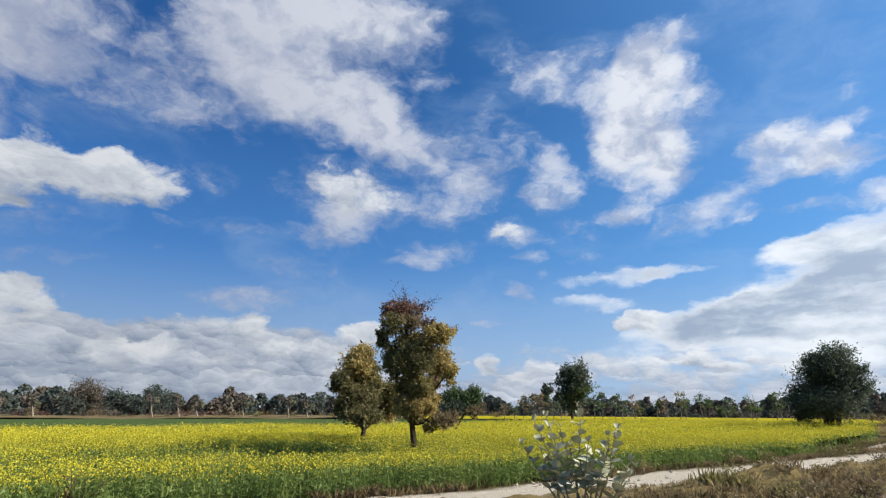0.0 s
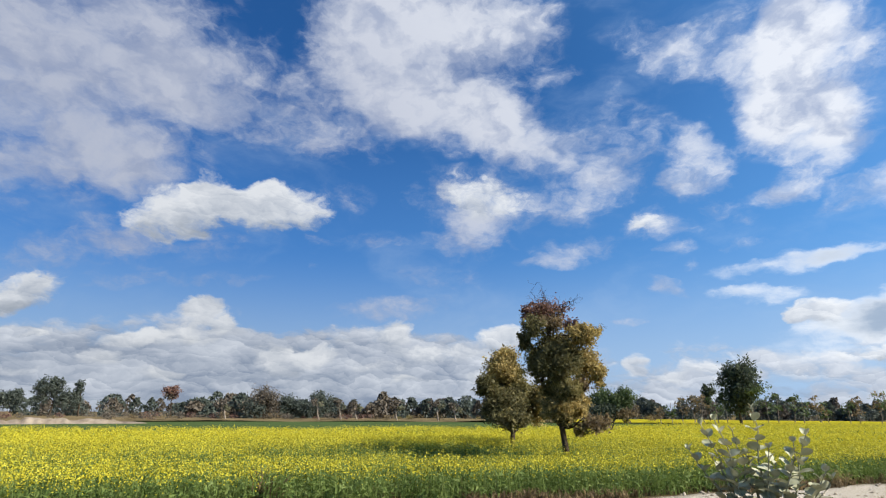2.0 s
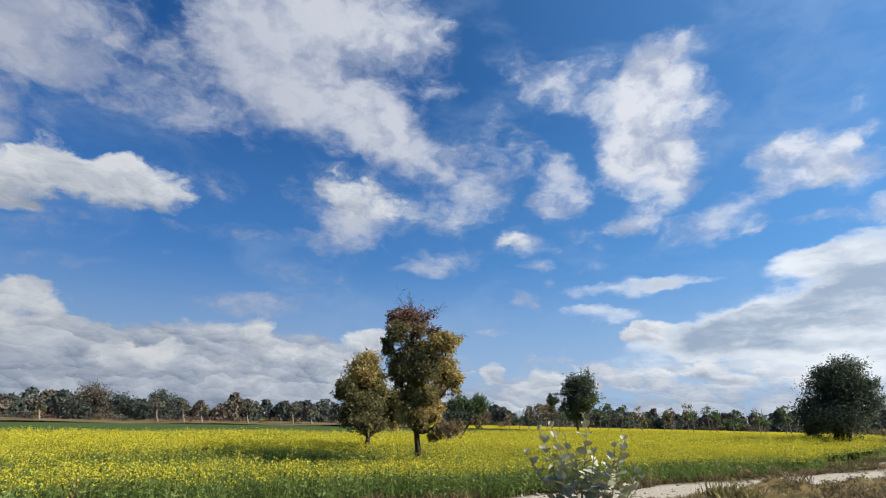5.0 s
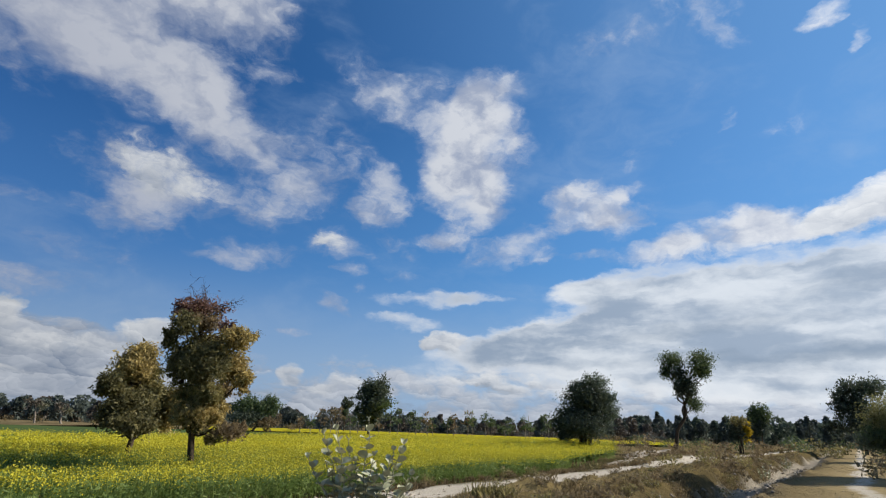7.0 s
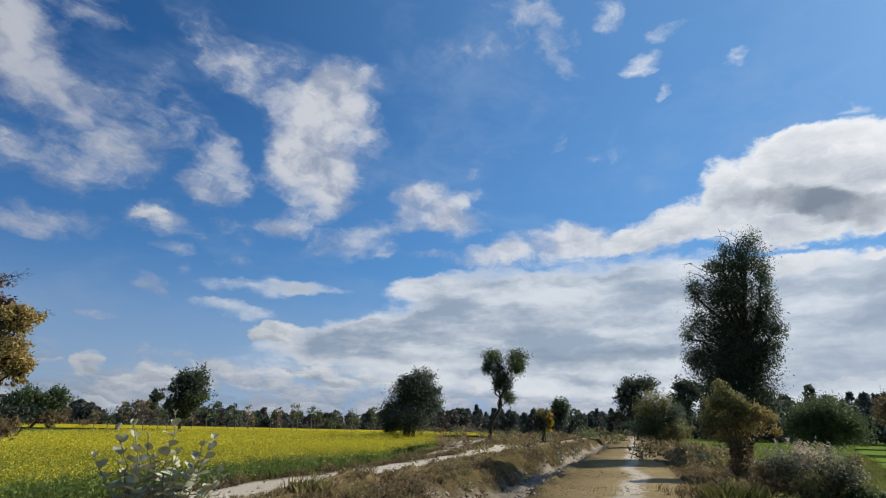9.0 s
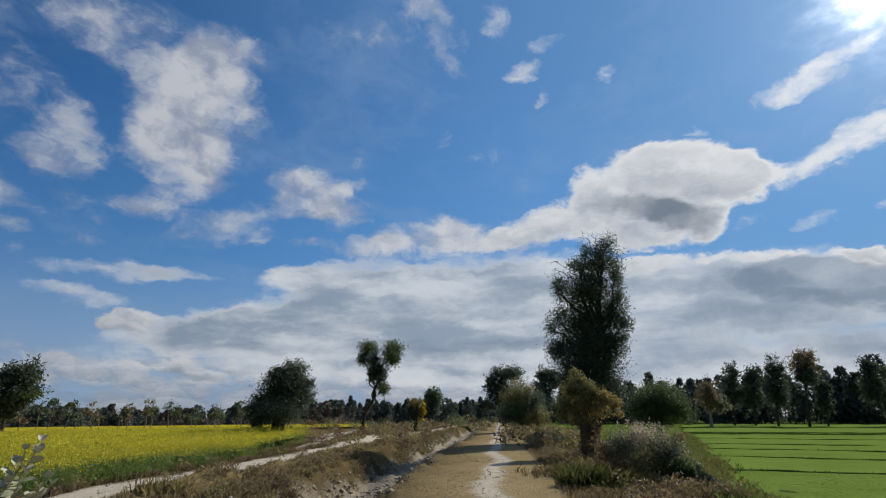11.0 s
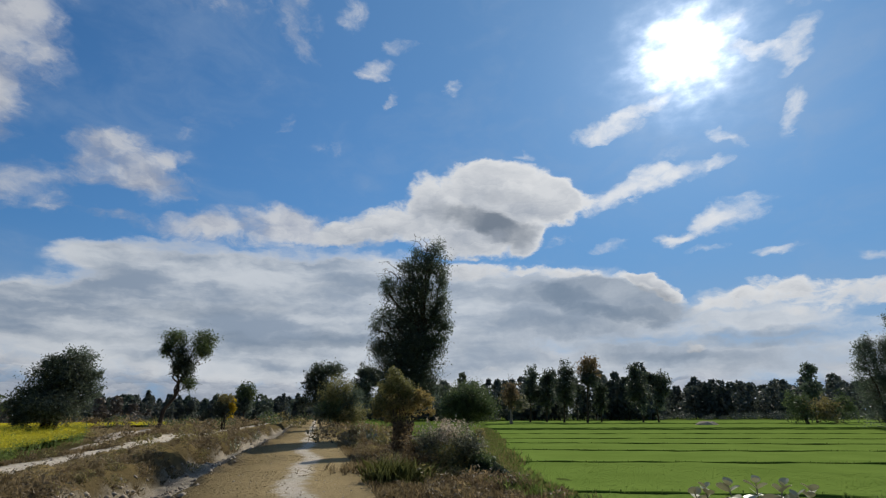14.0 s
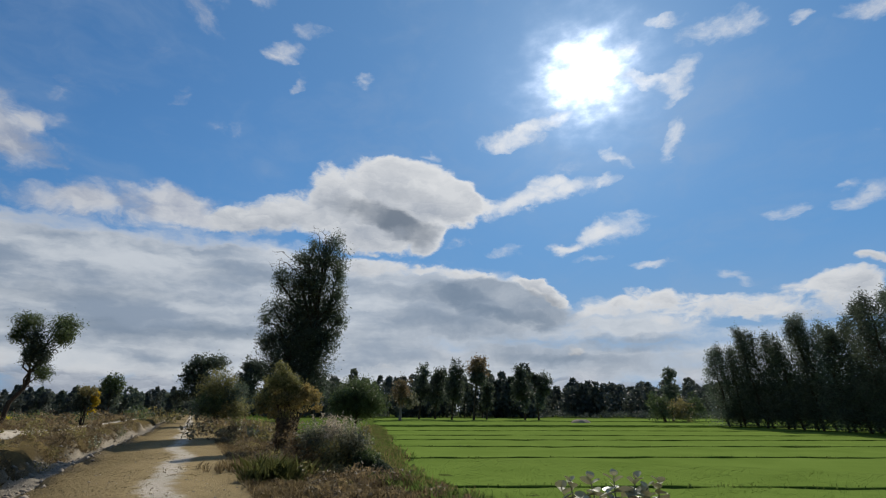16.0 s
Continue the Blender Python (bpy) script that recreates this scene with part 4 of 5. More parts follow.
for i in range(len(BUNDS)):
    y = np.arange(-150, 60, 0.5)
    x = bund_x(i, y)
    s = in_wheat(x, y)
    x, y = x[s], y[s]
    w, h = 0.09 + 0.07 * np.abs(lumps(x, y, 0.9)), 0.05 + 0.03 * lumps(x, y, 0.7)
    if BUNDS[i] > 77:
        w, h = w + 0.2, h + 0.08
    cols = [np.stack([x + k * w, y, np.full_like(x, WHEAT_Z - 0.1) + q * (h + 0.1)], -1) for k, q in ((-1.3, 0), (-0.5, 0.9), (0.5, 1.0), (1.3, 0))]
    v = np.stack(cols, 1)
    n = len(x)
    j = (np.arange(n - 1)[:, None] * 4 + np.arange(3)[None]).ravel()
    b = solid("field_bund", [(v.reshape(-1, 3), np.stack([j, j + 4, j + 5, j + 1], -1), WHEAT_DARK)], label="low dark grassy bund between wheat strips", category="bund", group="wheat bunds", smooth=True)
    n = int(len(x) * (3 if BUNDS[i] < 60 else 1))
    pick = rng.integers(0, len(x), n)
    gx_, gy_ = x[pick] + rng.normal(size=n) * 0.13, y[pick] + rng.normal(size=n) * 0.3
    solid("grass", [tuft_mesh(gx_, gy_, np.full(n, WHEAT_Z + 0.04), sway(n, 0.05, 0.12), 5, 0.012, 0.7, LEAF["crop"])], b)

eu = 13 + 62 * sway(5200, 0, 1) ** 1.4
ev = -5.7 - 0.3 * np.maximum(eu - 15, 0) - 0.35 * lumps(eu, eu * 0, 2.2) + rng.normal(size=5200) * 0.45
ex, ey = xy_of(eu, ev)
for half, leaf, words in ((0, "olive", "dry olive grass along the wheat field's edge"), (1, "crop", "green grass along the wheat field's edge")):
    solid("edge_grass", [tuft_mesh(ex[half::2], ey[half::2], np.maximum(ground_z(ex, ey), WHEAT_Z)[half::2], sway(2600, 0.12, 0.36), 6, 0.014, 0.8, LEAF[leaf])],
          label=words, category="grass", kind="stuff")


# a sandy side track off the road, and the sand thrown up beside the further one
q = np.linspace(0, 1, 30)
su, sv = 47.5 + 6.5 * q, -1.6 - 12.5 * q
rows = []
for k in (-0.75, -0.4, 0.0, 0.4, 0.75):
    x, y = xy_of(su + k * (1 + 0.25 * np.sin(q * 17)), sv)
    rows.append(np.stack([x, y, ground_z(x, y) + (0.10 if abs(k) < 0.7 else -0.05)], -1))
v = np.stack(rows, 0)
i = (np.arange(4)[:, None] * 30 + np.arange(29)[None]).ravel()
PALE = earthy("pale_dust", (0.22, 0.18, 0.13), (0.42, 0.36, 0.28), 0.8, 9.0, 0.05)
solid("path", [(v.reshape(-1, 3), np.stack([i, i + 1, i + 31, i + 30], -1), PALE)], label="pale sandy side track leading to the wheat", category="path", kind="structure", smooth=True)


def sand_heap(u0, v0, wide, deep, high):
    """A low heap of loose sand with an uneven top."""
    a, b = np.meshgrid(np.linspace(-1, 1, 26), np.linspace(-1, 1, 20), indexing="ij")
    x, y = xy_of(u0 + a * wide, v0 + b * deep)
    z = ground_z(x, y) + high * (np.clip(1 - a ** 2 - b ** 2, 0, 1) ** 0.8) * (1 + 0.35 * vnoise(x, y, 0.9, 4)) - 0.04
    n = a.shape[1]
    i = (np.arange(25)[:, None] * n + np.arange(n - 1)[None]).ravel()
    return solid("sand_heap", [(np.stack([x, y, z], -1).reshape(-1, 3), np.stack([i, i + n, i + n + 1, i + 1], -1), PALE)], label="low heap of pale loose sand beside the track", category="heap", group="sand heaps", smooth=True)


sand_heap(43.5, 12.8, 5.0, 1.2, 0.22)
sand_heap(52.0, 12.9, 6.0, 1.4, 0.2)
sand_heap(36.0, 12.2, 2.6, 0.7, 0.12)
far_u, far_v = uv_of(*(bearing(95.9) * 112)[:2])
sand_heap(far_u, far_v, 1.6, 2.4, 0.75)

# ---- grasses on road, banks and verges ----
def grass_belt(name, n, u0, u1, v0, v1, h0, h1, leaf, label, blades=6, width=0.012, splay=0.8, patchy=0.0, power=1.6):
    u = u0 + (u1 - u0) * sway(n, 0, 1) ** power
    v = sway(n, v0, v1)
    x, y = xy_of(u, v)
    keep = lumps(x, y, 1.4, v0) > patchy - 0.6
    x, y = x[keep], y[keep]
    h = sway(len(x), h0, h1)
    return solid(name, [tuft_mesh(x, y, ground_z(x, y), h, blades, width, splay, LEAF[leaf])], label=label, category="grass", kind="stuff")


grass_belt("dry_grass", 16000, 8, 60, -2.6, 2.6, 0.02, 0.055, "road", "short trodden straw-coloured grass on the road", 4, 0.012, 1.8, 0.45)
grass_belt("dry_grass", 7000, 8, 70, 5.2, 8.8, 0.04, 0.14, "road", "brown-gold grass on the ditch bank", 5, 0.012, 1.1, 0.3)
grass_belt("dry_grass", 4500, 8, 70, 4.9, 6.6, 0.08, 0.26, "straw", "dry tufts hanging over the ditch", 7, 0.01, 1.0, 0.5)
grass_belt("dry_grass", 7500, 8, 80, -5.6, -2.2, 0.06, 0.2, "straw", "dry brown grass on the wheat-side verge", 7, 0.010, 0.9, 0.3)
grass_belt("dry_grass", 4000, 8, 90, -6.8, -4.8, 0.12, 0.35, "crop", "green grass along the wheat", 6, 0.012, 0.9, 0.4)
grass_belt("weeds", 3500, 4, 70, 10.6, 11.8, 0.08, 0.3, "brown", "brown weeds along the mustard's edge", 7, 0.014, 0.9, 0.45)


def scrub(name, n, az0, az1, d0, d1, h0, h1, leafs, label, base=None, category="scrub"):
    """Low brush: loose heaps of small leaves with twigs, standing on the ground."""
    x, y = scatter(n, d0, d1, az0, az1)
    chunks = []
    for i in range(n):
        z = float(ground_z(x[i], y[i])) if base is None else base
        h = rng.uniform(h0, h1)
        w = h * rng.uniform(0.6, 1.3)
        k = int(130 + 60 * rng.random())
        c = np.array((x[i], y[i], z + 0.45 * h)) + unit(k) * (w, w, 0.5 * h) * (sway(k, 0.1, 1) ** 0.45)[:, None]
        c[:, 2] = np.maximum(c[:, 2], z)
        chunks.append((*leaves(c, 0.11 * h + 0.04, 0.5), LEAF[leafs[i % len(leafs)]]))
    return solid(name, chunks, label=label, category=category, kind="stuff")


scrub("scrub", 46, 38, 54, 34, 75, 0.35, 1.0, ("brown", "olive", "straw", "brown"), "dry brown scrub on the sandy rise")
scrub("scrub", 40, 58.5, 66, 30, 75, 0.5, 1.3, ("straw", "olive", "brown"), "dry grass clumps and scrub along the verge")
scrub("scrub", 60, -60, -22, 112, 135, 0.6, 1.8, ("hazebrown", "red", "straw", "hazebrown"), "reddish dry brush beyond the green field", 0.3)
scrub("scrub", 34, -22, 6, 112, 140, 0.6, 1.8, ("olive", "brown", "straw"), "low brush beyond the green field", 0.3)

scrub("scrub", 60, 36, 60, 75, 140, 0.8, 2.4, ("brown", "olive", "green", "straw"), "low scrub across the dry land")
# far undergrowth in the leaf colours with haze mixed in
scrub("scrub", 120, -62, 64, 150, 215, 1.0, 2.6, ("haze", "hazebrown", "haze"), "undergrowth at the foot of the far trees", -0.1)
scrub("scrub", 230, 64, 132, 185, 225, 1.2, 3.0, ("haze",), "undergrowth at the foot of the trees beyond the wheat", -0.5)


def bank_brush(n, u0, u1, v0, v1, h0, h1, leafs, label):
    """Small dry bushes along a stretch of bank."""
    chunks = []
    for i in range(n):
        u, v = u0 + (u1 - u0) * rng.random() ** 1.5, rng.uniform(v0, v1)
        x, y = xy_of(u, v)
        z, h = float(ground_z(x, y)), rng.uniform(h0, h1)
        k = 150
        c = np.array((x, y, z + 0.45 * h)) + unit(k) * (h, h, 0.55 * h) * (sway(k, 0.1, 1) ** 0.5)[:, None]
        c[:, 2] = np.maximum(c[:, 2], z)
        chunks.append((*leaves(c, 0.045 + 0.05 * h, 0.4), LEAF[leafs[i % len(leafs)]]))
        tw = [tube(wiggle((x, y, z - 0.03), c[q], 4, 0.08), (0.008, 0.006, 0.004, 0.002), 3) for q in range(12)]
        chunks.append((*join(tw), TWIG))
    return solid("scrub", chunks, label=label, category="scrub", kind="stuff")


bank_brush(80, 12, 75, 4.9, 6.6, 0.2, 0.55, ("straw", "brown", "olive"), "dry bushes hanging over the ditch bank")
bank_brush(26, 12, 60, 6.6, 8.6, 0.15, 0.4, ("brown", "olive", "straw"), "small dry bushes between the ditch and the sandy track")
bank_brush(70, 9.5, 32, -5.6, -1.9, 0.12, 0.42, ("straw", "brown", "straw"), "low dry brush spreading onto the edge of the road")
grass_belt("dry_grass", 7000, 8, 34, -5.4, -1.6, 0.06, 0.22, "straw", "rough dry grass along the edge of the road", 7, 0.008, 1.0, 0.2)
bank_brush(110, 13, 75, -5.8, -2.3, 0.15, 0.6, ("straw", "brown", "olive"), "dry bushes along the road's verge")
bank_brush(18, 12, 42, 10.9, 11.8, 0.2, 0.45, ("brown", "olive"), "dry weeds at the mustard's foot")


def clods(n, u0, u1, v0, v1, lo, hi, label):
    """Broken lumps of dry clay lying about."""
    u, v = u0 + (u1 - u0) * sway(n, 0, 1) ** 1.7, sway(n, v0, v1)
    x, y = xy_of(u, v)
    c = np.stack([x, y, ground_z(x, y)], -1)
    size = (lo + (hi - lo) * sway(n, 0, 1) ** 3)[:, None]
    arms = np.array(((1, 0, 0), (0, 1, 0), (-1, 0, 0), (0, -1, 0), (0, 0, 0.7), (0, 0, -0.5)))
    turn = sway(n, 0, 6.28)
    spin = np.stack([np.stack([np.cos(turn), -np.sin(turn)], -1), np.stack([np.sin(turn), np.cos(turn)], -1)], 1)
    p = np.repeat(arms[None], n, 0) * sway(n * 6, 0.6, 1.3).reshape(n, 6, 1)
    p[:, :, :2] = np.einsum("nij,nkj->nki", spin, p[:, :, :2])
    p = c[:, None] + p * size[:, None]
    tri = np.array(((0, 1, 4), (1, 2, 4), (2, 3, 4), (3, 0, 4), (1, 0, 5), (2, 1, 5), (3, 2, 5), (0, 3, 5)))
    return solid("clods", [(p.reshape(-1, 3), (np.arange(n)[:, None, None] * 6 + tri[None]).reshape(-1, 3), PALE)], label=label, category="clods", kind="stuff")


clods(2600, 9, 60, 2.5, 5.4, 0.02, 0.13, "broken clods of pale dry clay in the ditch")
clods(500, 9, 40, -1.6, 1.8, 0.01, 0.04, "small loose stones on the sandy road")
clods(700, 9, 60, 8.4, 11.0, 0.015, 0.08, "loose clods along the sandy track")


# ---- woods on the horizon ----
def woods(name, n, az0, az1, d0, d1, h0, h1, leafs, label, slim=0.28, base=-0.3, size=1.0, low=0.0):
    """A belt of far trees, each with stem and layered foliage."""
    x, y = scatter(n, d0, d1, az0, az1)
    chunks, stems = [], []
    for i in range(n):
        h = rng.uniform(h0, h1) * (0.75 + 0.35 * rng.random())
        r = h * slim * rng.uniform(0.7, 1.5)
        k = 380
        q = sway(k, low, 1) ** 0.8
        ang = sway(k, 0, 2 * np.pi)
        wid = r * (np.sin(np.pi * (0.25 + 0.7 * q)) ** 0.8) * sway(k, 0.2, 1) ** 0.5 * (1 + 0.3 * np.sin(q * 9 + i))
        drift = 0.06 * h * math.sin(i * 1.7)
        c = np.stack([x[i] + np.cos(ang) * wid + drift * q, y[i] + np.sin(ang) * wid, base + h * (0.02 + 0.98 * q)], -1)
        chunks.append((*leaves(c, size * (0.42 + 0.04 * h), 0.7), LEAF[leafs[int(rng.integers(len(leafs)))]]))
        stems.append(tube([(x[i], y[i], base - 0.3), (x[i] + drift * 0.4, y[i], base + h * 0.6)], (0.16, 0.06), 4))
    chunks.append((*join(stems), BARK))
    return solid(name, chunks, label=label, category="woods", kind="stuff")


# most of these belts get their haze from the leaf colour, not from air
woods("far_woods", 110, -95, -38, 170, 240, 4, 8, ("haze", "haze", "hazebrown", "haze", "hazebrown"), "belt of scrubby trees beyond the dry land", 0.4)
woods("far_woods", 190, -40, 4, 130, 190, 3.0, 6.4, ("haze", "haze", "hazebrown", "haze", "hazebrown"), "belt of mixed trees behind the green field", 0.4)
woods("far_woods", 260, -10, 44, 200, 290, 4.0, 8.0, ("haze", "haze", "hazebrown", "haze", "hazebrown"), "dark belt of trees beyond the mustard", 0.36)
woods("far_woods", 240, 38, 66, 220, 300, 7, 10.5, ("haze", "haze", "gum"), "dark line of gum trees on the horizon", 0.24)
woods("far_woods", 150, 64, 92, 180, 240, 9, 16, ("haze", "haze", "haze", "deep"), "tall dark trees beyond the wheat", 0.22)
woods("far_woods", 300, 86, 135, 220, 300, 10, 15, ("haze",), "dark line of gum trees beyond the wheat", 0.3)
woods("far_woods", 120, 135, 265, 140, 220, 6, 11, ("deep", "gum", "green"), "trees round the fields behind", 0.3)


# ---- trees and shrubs, by bearing and distance ----
# dark lobes left and inside, gold mostly sunward: shading put into leaf colour
tree("tree", -2.76, 20,
     [(-4.18, 10.60, 2.29, 1.22, "red", 0.36),
      (-6.02, 10.19, 0.77, 1.11, "red", 0.4),
      (-1.67, 8.64, 0.78, 0.71, "red", 0.6),
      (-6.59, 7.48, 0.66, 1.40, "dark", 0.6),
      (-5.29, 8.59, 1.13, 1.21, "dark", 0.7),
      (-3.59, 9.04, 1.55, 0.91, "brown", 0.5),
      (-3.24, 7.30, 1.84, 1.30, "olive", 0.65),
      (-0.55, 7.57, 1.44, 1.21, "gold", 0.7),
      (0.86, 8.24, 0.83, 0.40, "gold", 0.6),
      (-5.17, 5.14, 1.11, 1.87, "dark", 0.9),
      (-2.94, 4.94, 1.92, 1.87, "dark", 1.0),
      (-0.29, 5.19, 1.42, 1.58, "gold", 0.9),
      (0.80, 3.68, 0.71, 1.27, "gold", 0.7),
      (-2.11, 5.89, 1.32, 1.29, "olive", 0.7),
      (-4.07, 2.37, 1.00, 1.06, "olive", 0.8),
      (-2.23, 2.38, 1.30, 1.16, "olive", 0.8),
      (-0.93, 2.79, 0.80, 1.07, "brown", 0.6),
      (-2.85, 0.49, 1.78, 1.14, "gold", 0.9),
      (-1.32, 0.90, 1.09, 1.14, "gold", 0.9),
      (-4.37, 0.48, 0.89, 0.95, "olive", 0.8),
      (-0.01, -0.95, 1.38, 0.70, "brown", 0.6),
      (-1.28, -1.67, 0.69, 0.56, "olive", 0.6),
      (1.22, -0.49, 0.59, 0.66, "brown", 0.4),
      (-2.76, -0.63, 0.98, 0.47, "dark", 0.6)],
     "young rosewood tree with reddish top and yellowing leaves in the mustard", "tree", trunk=0.11, count=50000, size=0.08, twigs=0.6, deep=1.5, tight=0.17, per=16, foot=-0.25, bare=((-4.24, 12.67, 2.00, 1.22), (-3.03, 11.59, 2.49, 1.34), (1.04, 8.60, 1.23, 0.60),))
# leaf colours carry shading: gold on top and right, dark left and below
tree("tree", -7.95, 25.5,
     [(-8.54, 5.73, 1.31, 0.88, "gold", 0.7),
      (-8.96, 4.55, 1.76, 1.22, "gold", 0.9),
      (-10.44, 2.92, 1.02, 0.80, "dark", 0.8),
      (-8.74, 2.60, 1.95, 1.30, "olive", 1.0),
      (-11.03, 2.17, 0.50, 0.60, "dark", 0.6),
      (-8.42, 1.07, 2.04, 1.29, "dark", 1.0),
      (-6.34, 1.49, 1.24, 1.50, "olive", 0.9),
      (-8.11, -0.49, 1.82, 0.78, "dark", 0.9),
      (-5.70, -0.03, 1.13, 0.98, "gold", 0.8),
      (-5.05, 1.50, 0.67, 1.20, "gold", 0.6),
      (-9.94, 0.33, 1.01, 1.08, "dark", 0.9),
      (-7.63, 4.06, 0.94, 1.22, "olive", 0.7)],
     "broad yellow-green tree standing behind the taller rosewood tree", "tree", trunk=0.12, count=40000, size=0.098, deep=1.2, tight=0.2, per=16, twigs=0.5, foot=-0.25)
tree("tree", 13.24, 85,
     [(13.67, 3.36, 1.59, 1.41, "deep", 1.2),
      (13.40, 1.85, 1.52, 1.34, "deep", 1.2),
      (14.43, 2.13, 1.12, 0.78, "green", 0.5),
      (13.32, 0.58, 0.89, 0.77, "deep", 0.6)],
     "dark dense round tree at the mustard field's far edge", "tree", trunk=0.2, count=9102, size=0.298, group="trees round the fields")
tree("tree", 10.79, 125,
     [(10.92, 2.13, 0.52, 0.68, "deep", 1.0),
      (10.76, 1.29, 0.40, 0.67, "deep", 1.0)],
     "small narrow tree far across the mustard field", "tree", trunk=0.12, count=1819, size=0.332, group="trees round the fields")
tree("tree", 1.93, 100,
     [(1.52, 1.43, 1.66, 0.91, "green", 1.0),
      (3.30, 1.55, 1.06, 0.91, "green", 1.0),
      (1.05, 0.29, 1.41, 0.90, "deep", 0.7),
      (3.40, 0.13, 1.06, 0.79, "brown", 0.5)],
     "dark spreading tree beyond the mustard with bare limbs", "tree", trunk=0.18, count=6761, size=0.315, group="trees round the fields")
tree("tree", 35.12, 60,
     [(34.83, 2.60, 1.66, 1.71, "deep", 1.1),
      (33.42, 1.04, 1.29, 1.34, "deep", 1.1),
      (35.99, 3.55, 1.55, 1.61, "deep", 1.0),
      (37.02, 3.01, 1.19, 1.94, "gum", 0.8),
      (37.80, 2.23, 0.83, 0.79, "gum", 0.6),
      (36.37, 5.06, 1.32, 0.70, "gum", 0.5),
      (34.59, 4.49, 0.78, 0.64, "deep", 0.7),
      (35.19, 0.70, 2.46, 1.11, "deep", 1.1),
      (33.29, -0.02, 1.05, 0.66, "deep", 1.0),
      (36.94, 1.08, 0.70, 0.89, "gum", 0.5),
      (38.14, 3.61, 0.48, 0.57, "gum", 0.5)],
     "large dark thicket tree reaching down to the ground", "tree", trunk=0.2, count=34000, size=0.15, tight=0.2, per=18, stems=3, bare=((36.25, 5.41, 1.32, 0.52),))
tree("tree", 43.22, 60,
     [(43.93, 7.08, 1.13, 0.76, "green", 0.8),
      (43.32, 6.14, 0.53, 0.93, "green", 0.7),
      (44.37, 5.69, 0.83, 0.92, "deep", 0.9),
      (46.53, 7.21, 1.17, 0.76, "green", 0.8),
      (46.21, 6.17, 0.88, 0.92, "green", 0.8),
      (45.05, 4.66, 0.88, 1.14, "deep", 1.0),
      (45.47, 3.08, 0.75, 0.79, "green", 0.7),
      (44.28, 4.25, 0.47, 0.80, "deep", 0.7),
      (46.84, 5.89, 0.47, 0.69, "green", 0.5)],
     "leaning thorn tree with two heart-like tufts and hanging foliage", "tree", trunk=0.2, count=17000, size=0.125, hang=0.55, tight=0.25, per=16)
tree("shrub", 48.89, 85,
     [(48.64, 0.71, 0.76, 0.95, "deep", 1.2),
      (49.58, 0.82, 0.29, 0.96, "bright", 1.2),
      (48.99, 1.56, 0.83, 0.40, "olive", 1.0)],
     "dark shrub with a bright yellow side beside the track", "shrub", trunk=0.08, count=3900, size=0.215, stems=3)
tree("tree", 50.64, 100,
     [(50.70, 2.12, 0.95, 0.86, "green", 1.0),
      (50.52, 1.04, 0.83, 0.79, "deep", 0.8)],
     "rounded grey-green tree beside the far track", "tree", trunk=0.12, count=3640, size=0.265, group="trees by the road")
tree("tree", 57.87, 110,
     [(58.37, 4.34, 2.01, 0.75, "deep", 1.2),
      (57.42, 2.92, 1.30, 1.49, "deep", 1.2),
      (58.42, 1.54, 1.52, 1.13, "deep", 1.0),
      (56.18, 1.22, 0.82, 0.79, "deep", 0.8)],
     "dark flat-topped tree over the far road", "tree", trunk=0.25, count=9363, size=0.332, group="trees by the road")
tree("tree", 59.75, 62,
     [(59.73, 2.20, 1.74, 1.47, "lime", 0.9),
      (58.64, 0.09, 1.50, 0.89, "gum", 0.9),
      (61.51, 0.06, 1.48, 0.99, "lime", 0.7),
      (61.01, 1.18, 1.38, 1.45, "gum", 1.0),
      (59.07, 0.53, 1.39, 0.89, "green", 0.8),
      (60.64, -0.15, 1.71, 0.66, "olive", 0.7)],
     "soft green feathery tree at the road's verge", "tree", trunk=0.12, count=20400, size=0.133, stems=2, group="trees by the road")
tree("tree", 62.20, 85,
     [(62.51, 3.98, 1.04, 1.03, "deep", 1.0),
      (63.47, 3.73, 0.80, 0.91, "deep", 0.8),
      (62.04, 2.17, 1.15, 1.46, "deep", 1.0)],
     "dark tree standing behind the tall gum tree", "tree", trunk=0.16, count=6761, size=0.265, group="trees by the road")
